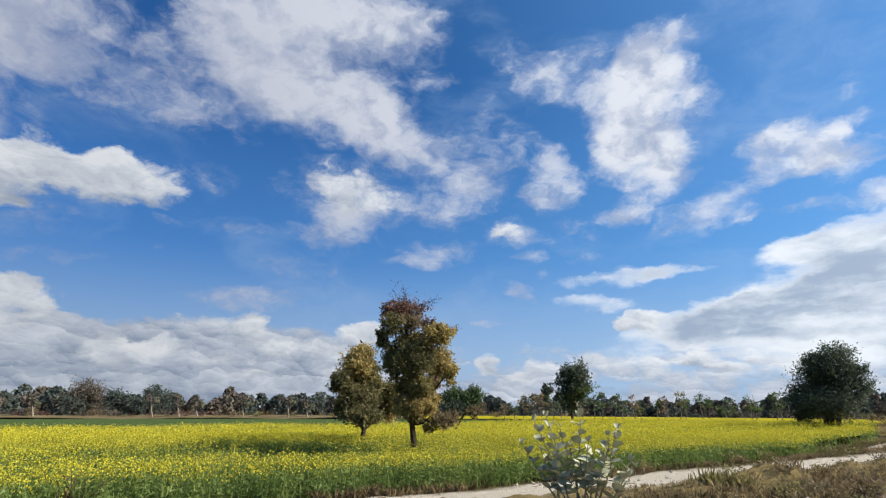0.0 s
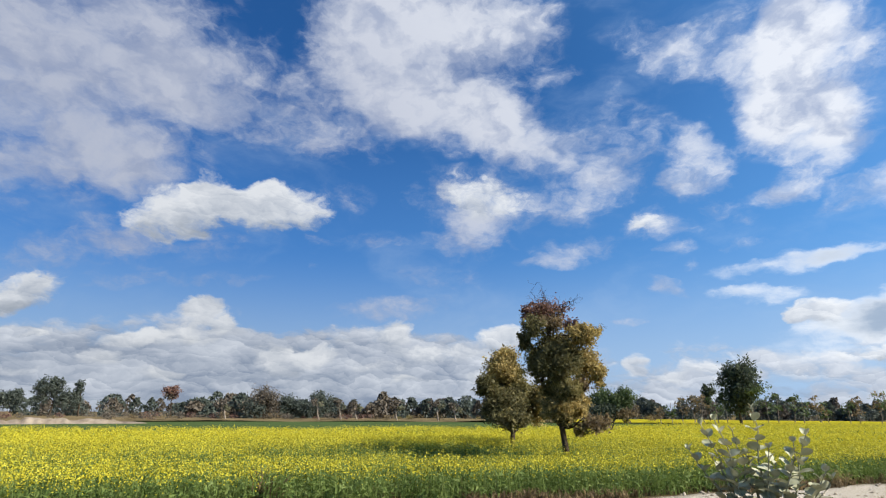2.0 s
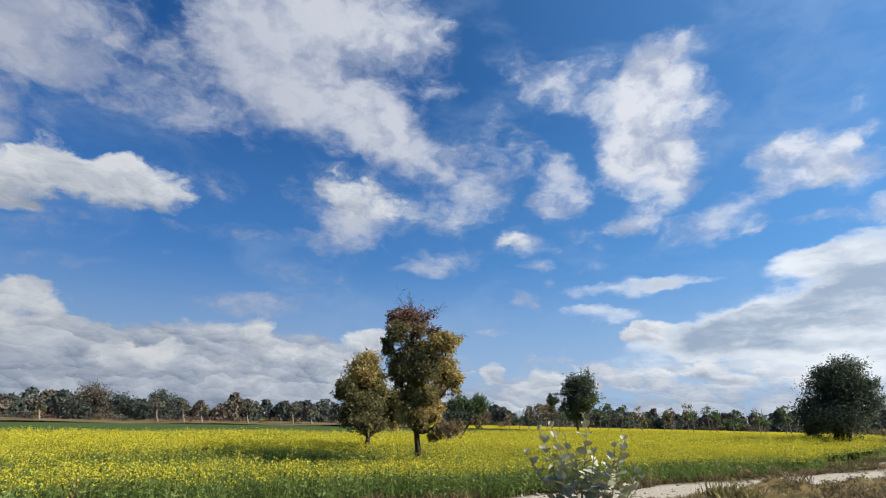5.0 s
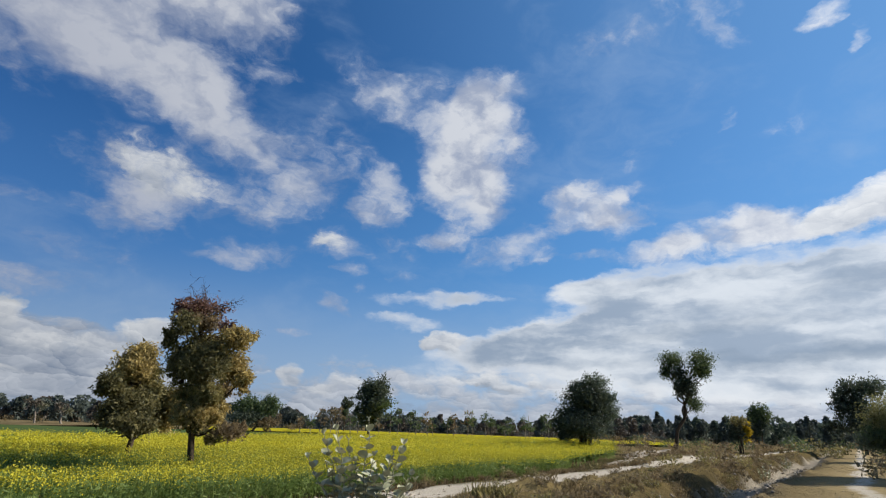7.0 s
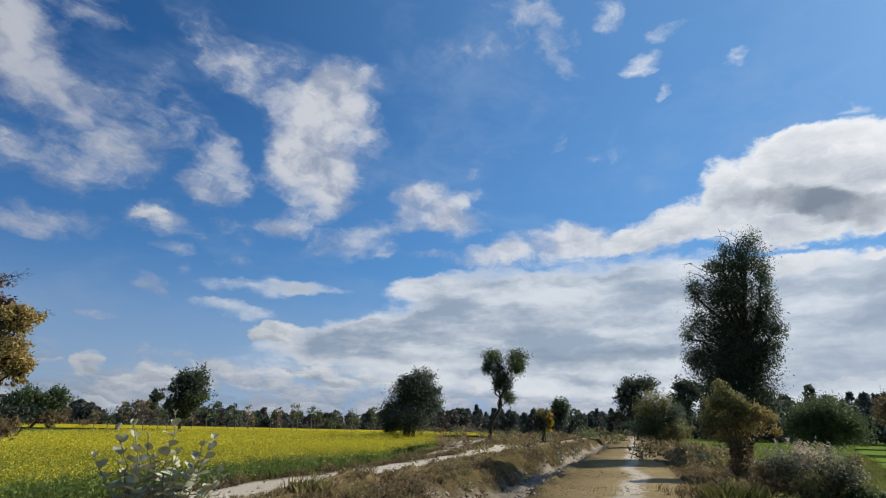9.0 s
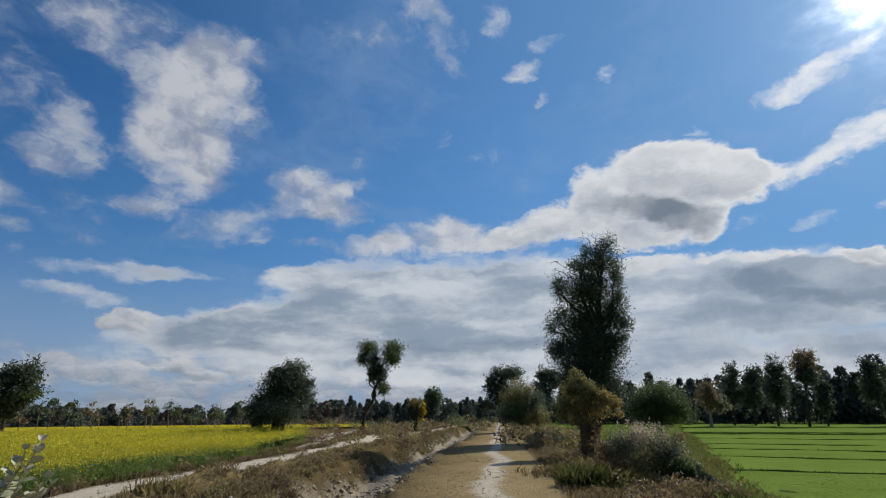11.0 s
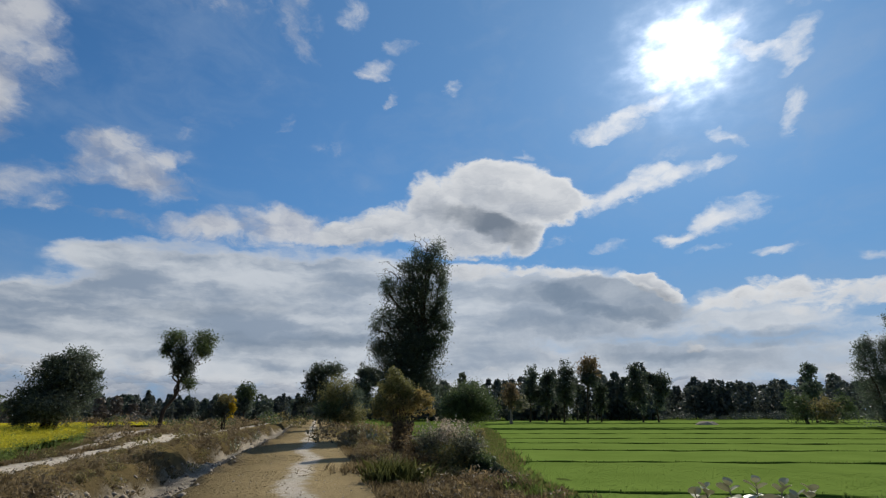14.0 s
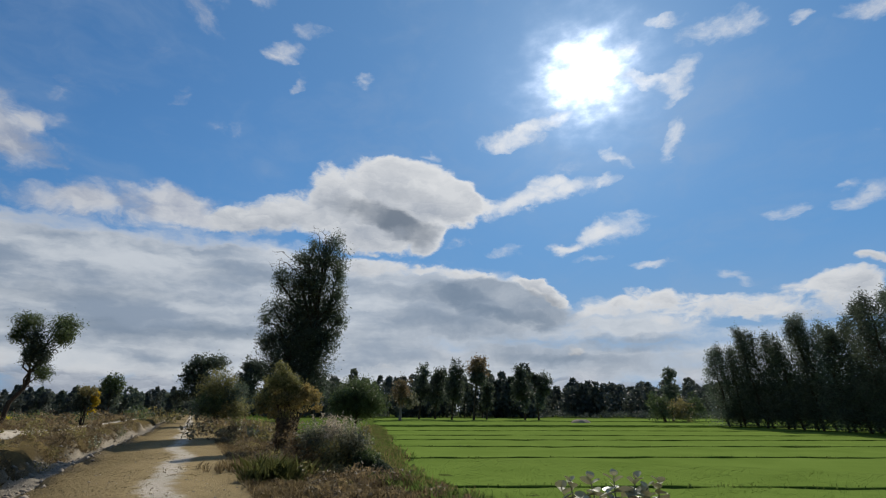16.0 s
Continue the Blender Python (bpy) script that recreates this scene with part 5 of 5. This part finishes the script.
tree("tree", 66.90, 40,
     [(70.08, 17.27, 1.17, 1.33, "gum", 0.45),
      (67.96, 16.69, 0.80, 0.94, "gum", 0.4),
      (69.11, 15.05, 2.08, 1.34, "deep", 0.9),
      (67.10, 15.42, 1.32, 1.16, "gum", 0.6),
      (64.80, 12.97, 0.78, 1.49, "gum", 0.6),
      (67.71, 12.59, 2.65, 1.81, "deep", 1.1),
      (70.75, 14.06, 0.78, 1.31, "gum", 0.8),
      (70.76, 12.01, 0.85, 1.25, "gum", 0.6),
      (67.10, 10.03, 2.64, 1.95, "deep", 1.1),
      (70.01, 10.06, 1.45, 1.69, "deep", 1.0),
      (70.98, 8.98, 0.83, 0.78, "gum", 0.7),
      (70.92, 7.90, 0.58, 0.53, "gum", 0.6),
      (64.25, 9.95, 1.15, 1.16, "gum", 0.5),
      (63.60, 8.66, 0.87, 0.74, "gum", 0.4),
      (66.95, 7.46, 3.05, 1.93, "deep", 1.2),
      (69.53, 7.09, 1.27, 1.87, "deep", 1.0),
      (64.08, 6.80, 1.13, 1.30, "deep", 0.9),
      (66.12, 4.85, 2.47, 1.75, "deep", 1.1),
      (68.68, 4.41, 1.61, 2.04, "deep", 1.0),
      (69.42, 2.49, 0.90, 1.65, "gum", 0.8),
      (67.10, 2.48, 2.08, 1.69, "deep", 1.0),
      (65.47, 3.46, 1.35, 1.39, "deep", 0.9)],
     "tall dark dense tree with hanging foliage and bare top twigs", "tree", trunk=0.34, count=95000, size=0.092, hang=0.6, twigs=0.3, tight=0.24, per=30, bare=((69.60, 18.03, 2.19, 1.34), (64.95, 15.13, 2.06, 1.29),))
tree("tree", 66.83, 24,
     [(65.81, 4.02, 0.59, 0.81, "lime", 0.4),
      (66.17, 2.98, 1.05, 0.91, "lime", 0.6),
      (64.98, 2.54, 0.70, 0.80, "lime", 0.45),
      (67.30, 2.29, 1.16, 0.90, "lime", 0.6),
      (68.59, 1.82, 0.86, 0.67, "gold", 0.5),
      (69.52, 1.14, 0.57, 0.67, "gold", 0.4),
      (69.74, 0.26, 0.45, 0.44, "gold", 0.3),
      (64.51, 1.13, 0.76, 0.90, "lime", 0.5),
      (66.08, 1.12, 1.39, 1.01, "olive", 0.7),
      (67.78, 0.71, 1.14, 0.78, "gold", 0.5),
      (64.29, 0.01, 0.58, 0.56, "olive", 0.4),
      (66.29, -0.39, 1.15, 0.77, "olive", 0.5),
      (66.79, -1.65, 0.79, 0.98, "brown", 0.6),
      (66.61, -2.99, 0.85, 1.07, "brown", 0.5),
      (67.52, -3.78, 0.78, 0.63, "straw", 0.4)],
     "small olive and yellow-leaved tree at the road's edge", "tree", trunk=0.05, count=11000, size=0.085, stems=6, twigs=0.9, bark=TWIG, tight=0.25, per=16)
tree("tree", 73.06, 58,
     [(73.38, 1.87, 2.35, 1.16, "green", 1.2),
      (71.72, 0.94, 1.56, 1.06, "green", 1.0),
      (74.76, 0.80, 1.59, 1.04, "green", 1.0),
      (73.22, -0.23, 2.53, 0.62, "green", 0.8),
      (72.14, 0.15, 1.54, 0.63, "green", 0.6)],
     "dome-shaped green acacia beside the wheat field", "tree", trunk=0.16, count=22541, size=0.133)
tree("shrub", 71.67, 16.5,
     [(72.12, -1.64, 1.98, 0.91, "plume", 0.35),
      (70.39, -2.71, 1.99, 1.51, "grey", 0.7),
      (73.74, -2.94, 1.63, 1.68, "grey", 0.7),
      (68.39, -3.51, 1.16, 1.80, "brown", 0.5),
      (72.17, -4.26, 2.15, 1.37, "olive", 0.8),
      (70.22, -5.05, 1.66, 1.36, "brown", 0.6),
      (74.26, -4.73, 1.30, 1.35, "green", 0.7),
      (72.29, -6.03, 1.82, 1.14, "deep", 0.7),
      (75.09, -1.63, 0.51, 0.70, "olive", 0.4)],
     "grey-green thorny shrub with dry twigs on the verge", "shrub", trunk=0.035, count=15000, size=0.055, stems=5, bark=TWIG, twigs=1.0, tight=0.22, per=16)
tree("shrub", 75.63, 16,
     [(75.19, -4.98, 1.24, 1.15, "green", 1.0),
      (76.49, -5.74, 1.30, 1.03, "deep", 1.0),
      (74.28, -6.44, 1.44, 0.94, "green", 1.0)],
     "dark-leaved bush at the wheat field's edge", "shrub", trunk=0.03, count=10404, size=0.055, stems=3)
tree("tree", 77.49, 125,
     [(77.57, 1.87, 0.90, 1.33, "brown", 0.8),
      (78.51, 1.03, 0.78, 0.88, "grey", 0.6)],
     "half-bare pale-stemmed tree on the wheat field's edge", "tree", trunk=0.35, count=3120, size=0.332, bark=BARK_PALE, bare=((77.82, 3.44, 0.57, 0.90),), group="trees in the wheat")
tree("tree", 79.39, 150,
     [(79.82, 3.78, 0.67, 0.90, "gum", 1.0),
      (79.61, 2.11, 0.89, 1.32, "deep", 1.2)],
     "tall dark tree in the row beyond the wheat", "tree", trunk=0.25, count=3640, size=0.414, group="trees in the wheat")
tree("tree", 81.07, 150,
     [(81.60, 3.34, 0.82, 1.11, "deep", 1.0),
      (81.15, 1.54, 0.87, 1.31, "deep", 1.2)],
     "tall dark tree in the row beyond the wheat", "tree", trunk=0.25, count=3640, size=0.414, group="trees in the wheat")
tree("tree", 82.81, 140,
     [(83.29, 3.84, 0.97, 1.21, "deep", 1.0),
      (83.19, 2.04, 1.07, 1.30, "deep", 1.2)],
     "dark rounded tree with a straight stem in the wheat", "tree", trunk=0.22, count=5720, size=0.348, group="trees in the wheat")
tree("tree", 85.08, 135,
     [(85.60, 4.53, 1.05, 1.09, "brown", 0.8),
      (85.56, 3.33, 0.94, 0.97, "deep", 1.0)],
     "tall brown-topped tree with a bare stem in the wheat", "tree", trunk=0.25, count=5720, size=0.348, group="trees in the wheat")
tree("tree", 86.45, 140,
     [(86.62, 2.23, 0.61, 0.95, "deep", 1.0),
      (86.50, 0.91, 0.61, 0.94, "deep", 1.0)],
     "narrow dark tree in the wheat", "tree", trunk=0.18, count=3120, size=0.348, group="trees in the wheat")
tree("tree", 90.35, 140,
     [(89.96, 3.60, 0.73, 1.05, "deep", 1.0),
      (90.03, 2.03, 0.87, 1.34, "deep", 1.2),
      (90.44, 0.84, 0.48, 0.91, "gum", 0.6)],
     "dark gum tree with a forked crown in the wheat", "tree", trunk=0.2, count=5201, size=0.348, group="trees in the wheat")
tree("tree", 91.75, 140,
     [(91.46, 3.22, 0.43, 0.72, "deep", 1.0),
      (92.31, 2.58, 0.84, 1.22, "deep", 1.2),
      (91.98, 1.06, 0.56, 1.00, "gum", 0.8)],
     "dark gum tree leaning in the wheat", "tree", trunk=0.2, count=5201, size=0.348, group="trees in the wheat")
tree("tree", 104.46, 140,
     [(104.56, 3.37, 0.61, 0.86, "gum", 1.0),
      (104.53, 1.77, 0.71, 0.95, "gum", 1.0)],
     "single slim gum tree in the wheat", "tree", trunk=0.2, count=3380, size=0.332, group="trees in the wheat")
tree("shrub", 103.81, 125,
     [(103.52, 0.04, 1.22, 0.94, "green", 1.0),
      (105.20, 0.25, 1.29, 1.03, "olive", 0.9),
      (106.54, 0.35, 0.88, 1.13, "green", 0.9),
      (103.25, 0.88, 1.02, 0.84, "green", 0.8)],
     "low rounded bush at the wheat field's edge", "shrub", trunk=0.1, count=5201, size=0.298, stems=3)
# far left trees, mostly in the haze-greyed leaf colours
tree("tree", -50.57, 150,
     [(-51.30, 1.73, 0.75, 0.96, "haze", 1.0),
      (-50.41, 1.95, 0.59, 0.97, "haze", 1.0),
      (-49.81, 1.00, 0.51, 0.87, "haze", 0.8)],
     "wind-leaned dark haze-coloured trees on the sandy bank", "tree", trunk=0.2, count=4420, size=0.373, group="trees round the fields")
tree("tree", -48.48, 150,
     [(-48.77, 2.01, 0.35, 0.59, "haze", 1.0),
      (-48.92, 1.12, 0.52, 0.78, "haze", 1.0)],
     "narrow leaning haze-coloured tree on the sandy bank", "tree", trunk=0.18, count=2340, size=0.348, group="trees round the fields")
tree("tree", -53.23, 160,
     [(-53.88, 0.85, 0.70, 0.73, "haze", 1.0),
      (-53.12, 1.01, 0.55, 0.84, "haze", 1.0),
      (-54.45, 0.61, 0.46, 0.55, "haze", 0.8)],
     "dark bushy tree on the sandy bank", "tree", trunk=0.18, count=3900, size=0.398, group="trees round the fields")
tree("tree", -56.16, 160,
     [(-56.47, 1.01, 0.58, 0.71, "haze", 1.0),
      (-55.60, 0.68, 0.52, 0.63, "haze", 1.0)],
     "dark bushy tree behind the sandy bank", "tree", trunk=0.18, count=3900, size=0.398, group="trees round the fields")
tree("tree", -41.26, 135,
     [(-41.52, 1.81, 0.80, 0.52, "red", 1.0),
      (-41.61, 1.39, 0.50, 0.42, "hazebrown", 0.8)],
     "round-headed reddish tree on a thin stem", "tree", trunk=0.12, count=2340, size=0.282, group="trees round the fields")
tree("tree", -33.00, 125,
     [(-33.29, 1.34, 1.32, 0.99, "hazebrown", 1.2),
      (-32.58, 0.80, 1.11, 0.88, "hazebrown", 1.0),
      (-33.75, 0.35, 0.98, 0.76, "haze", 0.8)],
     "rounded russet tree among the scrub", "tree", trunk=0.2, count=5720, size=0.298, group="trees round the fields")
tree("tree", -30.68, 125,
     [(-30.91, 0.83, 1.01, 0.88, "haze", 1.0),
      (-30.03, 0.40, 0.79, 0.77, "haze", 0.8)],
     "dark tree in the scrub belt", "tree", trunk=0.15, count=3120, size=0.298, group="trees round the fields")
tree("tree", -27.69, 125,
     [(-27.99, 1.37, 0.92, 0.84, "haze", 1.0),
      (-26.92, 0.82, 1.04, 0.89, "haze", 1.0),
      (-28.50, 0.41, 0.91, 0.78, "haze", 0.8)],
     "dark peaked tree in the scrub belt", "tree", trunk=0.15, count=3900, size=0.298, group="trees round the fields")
tree("tree", -27.67, 118,
     [(-28.14, 1.09, 0.36, 0.34, "hazebrown", 0.3),
      (-27.58, 0.75, 0.36, 0.30, "grey", 0.25)],
     "wind-leaned pale-stemmed tree with thin foliage in the scrub belt", "tree", trunk=0.2, count=500, size=0.3, bark=BARK_PALE, bare=((-27.91, 1.09, 0.42, 0.45),), group="trees round the fields")
tree("tree", -25.42, 118,
     [(-25.86, 0.92, 0.38, 0.35, "hazebrown", 0.3),
      (-25.28, 0.57, 0.38, 0.30, "grey", 0.25)],
     "wind-leaned pale-stemmed tree with thin foliage in the scrub belt", "tree", trunk=0.2, count=500, size=0.3, bark=BARK_PALE, bare=((-25.62, 0.93, 0.43, 0.46),), group="trees round the fields")
tree("tree", -23.87, 118,
     [(-24.30, 0.84, 0.48, 0.35, "hazebrown", 0.3),
      (-23.71, 0.49, 0.48, 0.30, "grey", 0.25)],
     "wind-leaned pale-stemmed tree with thin foliage in the scrub belt", "tree", trunk=0.2, count=500, size=0.3, bark=BARK_PALE, bare=((-24.05, 0.85, 0.44, 0.47),), group="trees round the fields")
tree("tree", -19.73, 118,
     [(-20.15, 0.89, 0.51, 0.37, "hazebrown", 0.3),
      (-19.53, 0.53, 0.51, 0.31, "grey", 0.25)],
     "wind-leaned pale-stemmed tree with thin foliage in the scrub belt", "tree", trunk=0.2, count=500, size=0.3, bark=BARK_PALE, bare=((-19.88, 0.90, 0.47, 0.48),), group="trees round the fields")
tree("tree", -15.47, 118,
     [(-15.88, 1.05, 0.59, 0.38, "hazebrown", 0.3),
      (-15.24, 0.68, 0.59, 0.32, "grey", 0.25)],
     "wind-leaned pale-stemmed tree with thin foliage in the scrub belt", "tree", trunk=0.2, count=500, size=0.3, bark=BARK_PALE, bare=((-15.61, 1.06, 0.49, 0.49),), group="trees round the fields")
tree("tree", -13.65, 118,
     [(-14.03, 0.74, 0.49, 0.38, "hazebrown", 0.3),
      (-13.39, 0.36, 0.49, 0.32, "grey", 0.25)],
     "wind-leaned pale-stemmed tree with thin foliage in the scrub belt", "tree", trunk=0.2, count=500, size=0.3, bark=BARK_PALE, bare=((-13.75, 0.75, 0.50, 0.50),), group="trees round the fields")
tree("tree", -36.46, 118,
     [(-36.91, 0.79, 0.33, 0.31, "hazebrown", 0.3),
      (-36.43, 0.48, 0.34, 0.27, "grey", 0.25)],
     "wind-leaned pale-stemmed tree with thin foliage in the scrub belt", "tree", trunk=0.2, count=500, size=0.3, bark=BARK_PALE, bare=((-36.72, 0.80, 0.34, 0.41),), group="trees round the fields")


def gum(az, dist, height, lean, label, fat=1.0):
    """A gum tree in a close row: leaning stem, drooping foliage from the ground to a ragged tip."""
    here = bearing(az) * dist
    z = -0.55
    root = thing("gum_tree", (here.x, here.y, z), label, "tree", "gum row")
    right = np.array(bearing(az + 90))
    tip = np.array((0, 0, height)) + right * lean
    spine = wiggle((0, 0, -0.2), tip, 9, 0.012)
    solid("trunk", [(*tube(spine, np.linspace(0.17, 0.03, 9), 7), BARK)], root, smooth=True)
    pts, limbs = [], []
    for i in range(80):
        q = 0.05 + 0.94 * ((i + rng.random()) / 80) ** 1.25
        p = tip * q
        reach = fat * 2.9 * (1.03 - q) ** 0.6 * (0.75 + 0.25 * min(1, q / 0.3)) * rng.uniform(0.25, 1.05)
        a = rng.uniform(0, 6.28)
        c = p + np.array((math.cos(a), math.sin(a), 0.35)) * reach
        limbs.append(tube(wiggle(p, c, 3, 0.06), np.linspace(0.04, 0.012, 3), 3))
        k = int(rng.integers(110, 170))
        pts.append(c + rng.normal(size=(k, 3)) * (0.42, 0.42, 0.62) * (1.2 - 0.5 * q))
    solid("branches", [(*join(limbs), BARK)], root, kind="stuff", smooth=True)
    q = np.concatenate(pts)
    q[:, 2] = np.maximum(q[:, 2], 0.3)
    solid("crown", [(*leaves(q, 0.155, 0.45, 0.4), LEAF["gum" if rng.random() < 0.35 else "deep"])], root)
    return root


GUMLABEL = "tall wind-leaned gum tree in the row beside the wheat"
for i in range(26):
    az = 109.3 + i * 0.72 + 0.2 * math.sin(i * 2.3)
    dist = 92 - i * 1.4 + 2.5 * (i % 2)
    lean = -1.2 - 0.8 * math.sin(i * 1.9)
    el = np.interp(az + math.degrees(lean / dist), (107.2, 107.8, 108.2, 108.8, 109.6, 110.9, 111.5, 112.6, 113.5, 114.8, 115.7, 116.5, 117.4, 117.9, 118.9, 119.4, 120.8, 121.3, 122.1, 126.0, 130.0), (4.6, 5.8, 4.6, 6.1, 4.5, 7.4, 6.3, 7.9, 5.8, 7.1, 8.2, 7.0, 7.8, 6.6, 8.7, 7.2, 9.7, 8.0, 9.0, 11.6, 12.4))
    gum(az, dist, math.tan(radians(el)) * dist + 2.1, lean, GUMLABEL, 1.0 + 0.25 * math.sin(i * 2.9))


def sapling(az, dist, height, label="slender nearly bare sapling in the row across the mustard", z=-0.25):
    here = bearing(az) * dist
    root = thing("sapling", (here.x, here.y, z), label, "tree", "sapling row")
    tip = np.array((rng.normal() * 0.35, rng.normal() * 0.35, height))
    spine = wiggle((0, 0, -0.1), tip, 7, 0.02)
    wood, pts = [tube(spine, np.linspace(0.09, 0.03, 7), 5)], []
    for _ in range(7):
        q = rng.integers(3, 7)
        c = spine[q] + unit(1)[0] * (0.7, 0.7, 0.35) * rng.uniform(0.6, 1.3)
        wood.append(tube(wiggle(spine[q], c, 4, 0.06), np.linspace(0.025, 0.01, 4), 4))
        pts.append(c + rng.normal(size=(16, 3)) * (0.34, 0.34, 0.2))
    solid("stem", [(*join(wood), BARK_PALE)], root, smooth=True)
    solid("foliage", [(*leaves(np.concatenate(pts), 0.36, 0.5), LEAF["brown" if rng.random() < 0.4 else "green"])], root)
    return root


for i in range(30):
    sapling(6.5 + i * 0.98 + 0.3 * math.sin(i * 3.1), 106 + 4 * math.sin(i * 1.3), 3.2 + 1.6 * abs(math.sin(i * 2.7)))


# ---- milkweed bushes ----
def leaf_mesh():
    """One thick oval leaf, cupped along its midrib, with a short stalk."""
    v, f, n = [], [], 7
    for i in range(n):
        s = i / (n - 1)
        w = 0.44 * math.sin(math.pi * min(1, 0.04 + 0.94 * s)) ** 0.55
        for k in (-1, -0.5, 0, 0.5, 1):
            v.append((s, k * w, 0.10 * abs(k) + 0.08 * math.sin(math.pi * s)))
    for i in range(n - 1):
        for k in range(4):
            a = i * 5 + k
            f.append((a, a + 1, a + 6, a + 5))
    me = bpy.data.meshes.new("leaf")
    me.from_pydata(v, [], f)
    me.materials.append(LEAF["milk"])
    me.polygons.foreach_set("use_smooth", np.ones(len(f), bool))
    return me


MILK_LEAF = leaf_mesh()
STEM = barky("milkweed_stem", (0.16, 0.16, 0.10), (0.34, 0.32, 0.22), 20.0)


def milkweed(az, dist, stems, label, size=0.13, rise=0.5, spread=0.68):
    """A milkweed bush. Stems: (sideways, away, height, leaves) in metres from its foot."""
    here = bearing(az) * dist
    z = float(ground_z(here.x, here.y))
    root = thing("milkweed_bush", (here.x, here.y, z), label, "bush")
    right, away = np.array(bearing(az + 90)), np.array(bearing(az))
    for sx, sy, h, count in stems:
        tip = right * sx + away * sy + np.array((0, 0, h))
        spine = wiggle(tip * (0.25, 0.25, 0) + np.array((0, 0, -0.05)), tip, 8, 0.02)
        st = solid("stem", [(*tube(spine, np.linspace(0.016, 0.006, 8), 6), STEM)], root, smooth=True)
        turn = rng.uniform(0, 6.28)
        pairs = count // 2
        for i in range(count):
            # crossed pairs up the stem, small and upright at its tip
            k = i // 2
            q = 1 - spread * (k / pairs) ** 0.9
            p = spine[0] + (spine[-1] - spine[0]) * q
            a = turn + k * 1.57 + (i % 2) * 3.14 + rng.normal() * 0.25
            up = rise + 1.1 - 0.25 * k if k < 2 else rng.uniform(rise - 0.25, rise + 0.45)
            d = Vector((math.cos(a), math.sin(a), up)).normalized()
            m = d.to_track_quat("X", "Z").to_matrix().to_4x4() @ pose(0, 0, 0, rng.normal() * 22, 0, 0)
            s = size * rng.uniform(0.8, 1.2) * (0.55, 0.8, 1.0)[min(k, 2)]
            ob = new("leaf", MILK_LEAF)
            ob.parent = st
            ob.matrix_basis = Matrix.Translation(p) @ m @ Matrix.Scale(s, 4)
    return root


milkweed(13.9, 8.8, [(-0.69, 0.1, 1.41, 14), (-0.49, -0.1, 1.47, 14), (-0.29, 0, 1.31, 14), (0.00, 0.1, 1.62, 18), (0.12, -0.15, 1.12, 12), (-0.88, 0, 1.06, 12), (-0.60, 0.15, 0.94, 10), (0.42, 0.05, 1.20, 12), (0.58, 0.1, 1.29, 16), (0.35, -0.2, 1.00, 10), (-0.16, 0.2, 1.01, 12), (0.71, -0.1, 0.86, 12), (0.78, 0.1, 0.75, 10), (-0.41, -0.2, 0.90, 10), (0.17, 0.1, 0.88, 10)],
         "grey-green milkweed bush with thick oval leaves beside the road", 0.165, 0.35)
milkweed(100.2, 6.5, [(-0.43, 0, 1.04, 10), (-0.23, 0.1, 1.06, 12), (0.02, -0.1, 1.12, 12), (0.23, 0.05, 1.09, 12), (0.45, 0, 1.06, 12), (-0.54, 0.1, 0.97, 8), (0.33, -0.1, 1.02, 8)],
         "pale milkweed bush lit from behind beside the wheat", 0.165, -0.3, 0.25)
for az, d in ((62.3, 40), (50.5, 38), (63.5, 33), (52.2, 52)):
    milkweed(az, d, [(-0.3, 0, 0.8, 12), (0.0, 0.1, 1.0, 14), (0.3, 0, 0.8, 12)], "small pale milkweed plant on the dry verge", 0.15)


# ---- grass clumps on the verge ----
def clump(name, az, dist, n, h0, h1, leaf, label, wide=0.4, width=0.012):
    here = bearing(az) * dist
    x, y = here.x + rng.normal(size=n) * wide, here.y + rng.normal(size=n) * wide
    return solid(name, [tuft_mesh(x, y, ground_z(x, y), sway(n, h0, h1), 8, width, 0.75, LEAF[leaf])], label=label, category="grass", kind="stuff")


clump("grass_clump", 66.8, 14.5, 230, 0.3, 0.75, "lush", "bright green grass clump on the verge", 0.3, 0.003)


def plume_grass(az, dist, n, h0, h1, wide, label):
    """Tall thin stalks with feathery seed heads."""
    here = bearing(az) * dist
    root = thing("plume_grass", (here.x, here.y, float(ground_z(here.x, here.y))), label, "grass")
    for _ in range(n):
        f = np.array((rng.normal() * wide, rng.normal() * wide, -0.05))
        tip = f + np.array((rng.normal() * 0.16, rng.normal() * 0.16, rng.uniform(h0, h1)))
        line = wiggle(f, tip, 5, 0.015)
        st = solid("stalk", [(*tube(line, np.linspace(0.006, 0.003, 5), 3), TWIG)], root)
        c = tip + (line[3] - tip) * (sway(26, 0, 1.2))[:, None] + rng.normal(size=(26, 3)) * 0.022
        solid("seed_head", [(*leaves(c, 0.07, 0.3), LEAF["plume"])], st)
    return root


plume_grass(71.6, 17.8, 26, 1.35, 1.75, 0.35, "dry pale plume grass rising behind the grey shrub")

clump("grass_clump", 63.5, 17.0, 60, 0.2, 0.4, "straw", "dry brown grass clump on the verge", 0.5)
clump("grass_clump", 69.0, 15.0, 70, 0.2, 0.45, "olive", "dry twiggy grass clump on the verge", 0.4, 0.004)
clump("grass_clump", 26.5, 14.0, 30, 0.25, 0.5, "olive", "dry weedy clump on the ditch bank", 0.3)
clump("grass_clump", 34.0, 18.5, 24, 0.2, 0.45, "straw", "weedy clump on the bank", 0.35)
clump("weed_stalk", -32.8, 12.2, 8, 0.7, 0.95, "brown", "dry dead weed stalk in front of the mustard", 0.08)
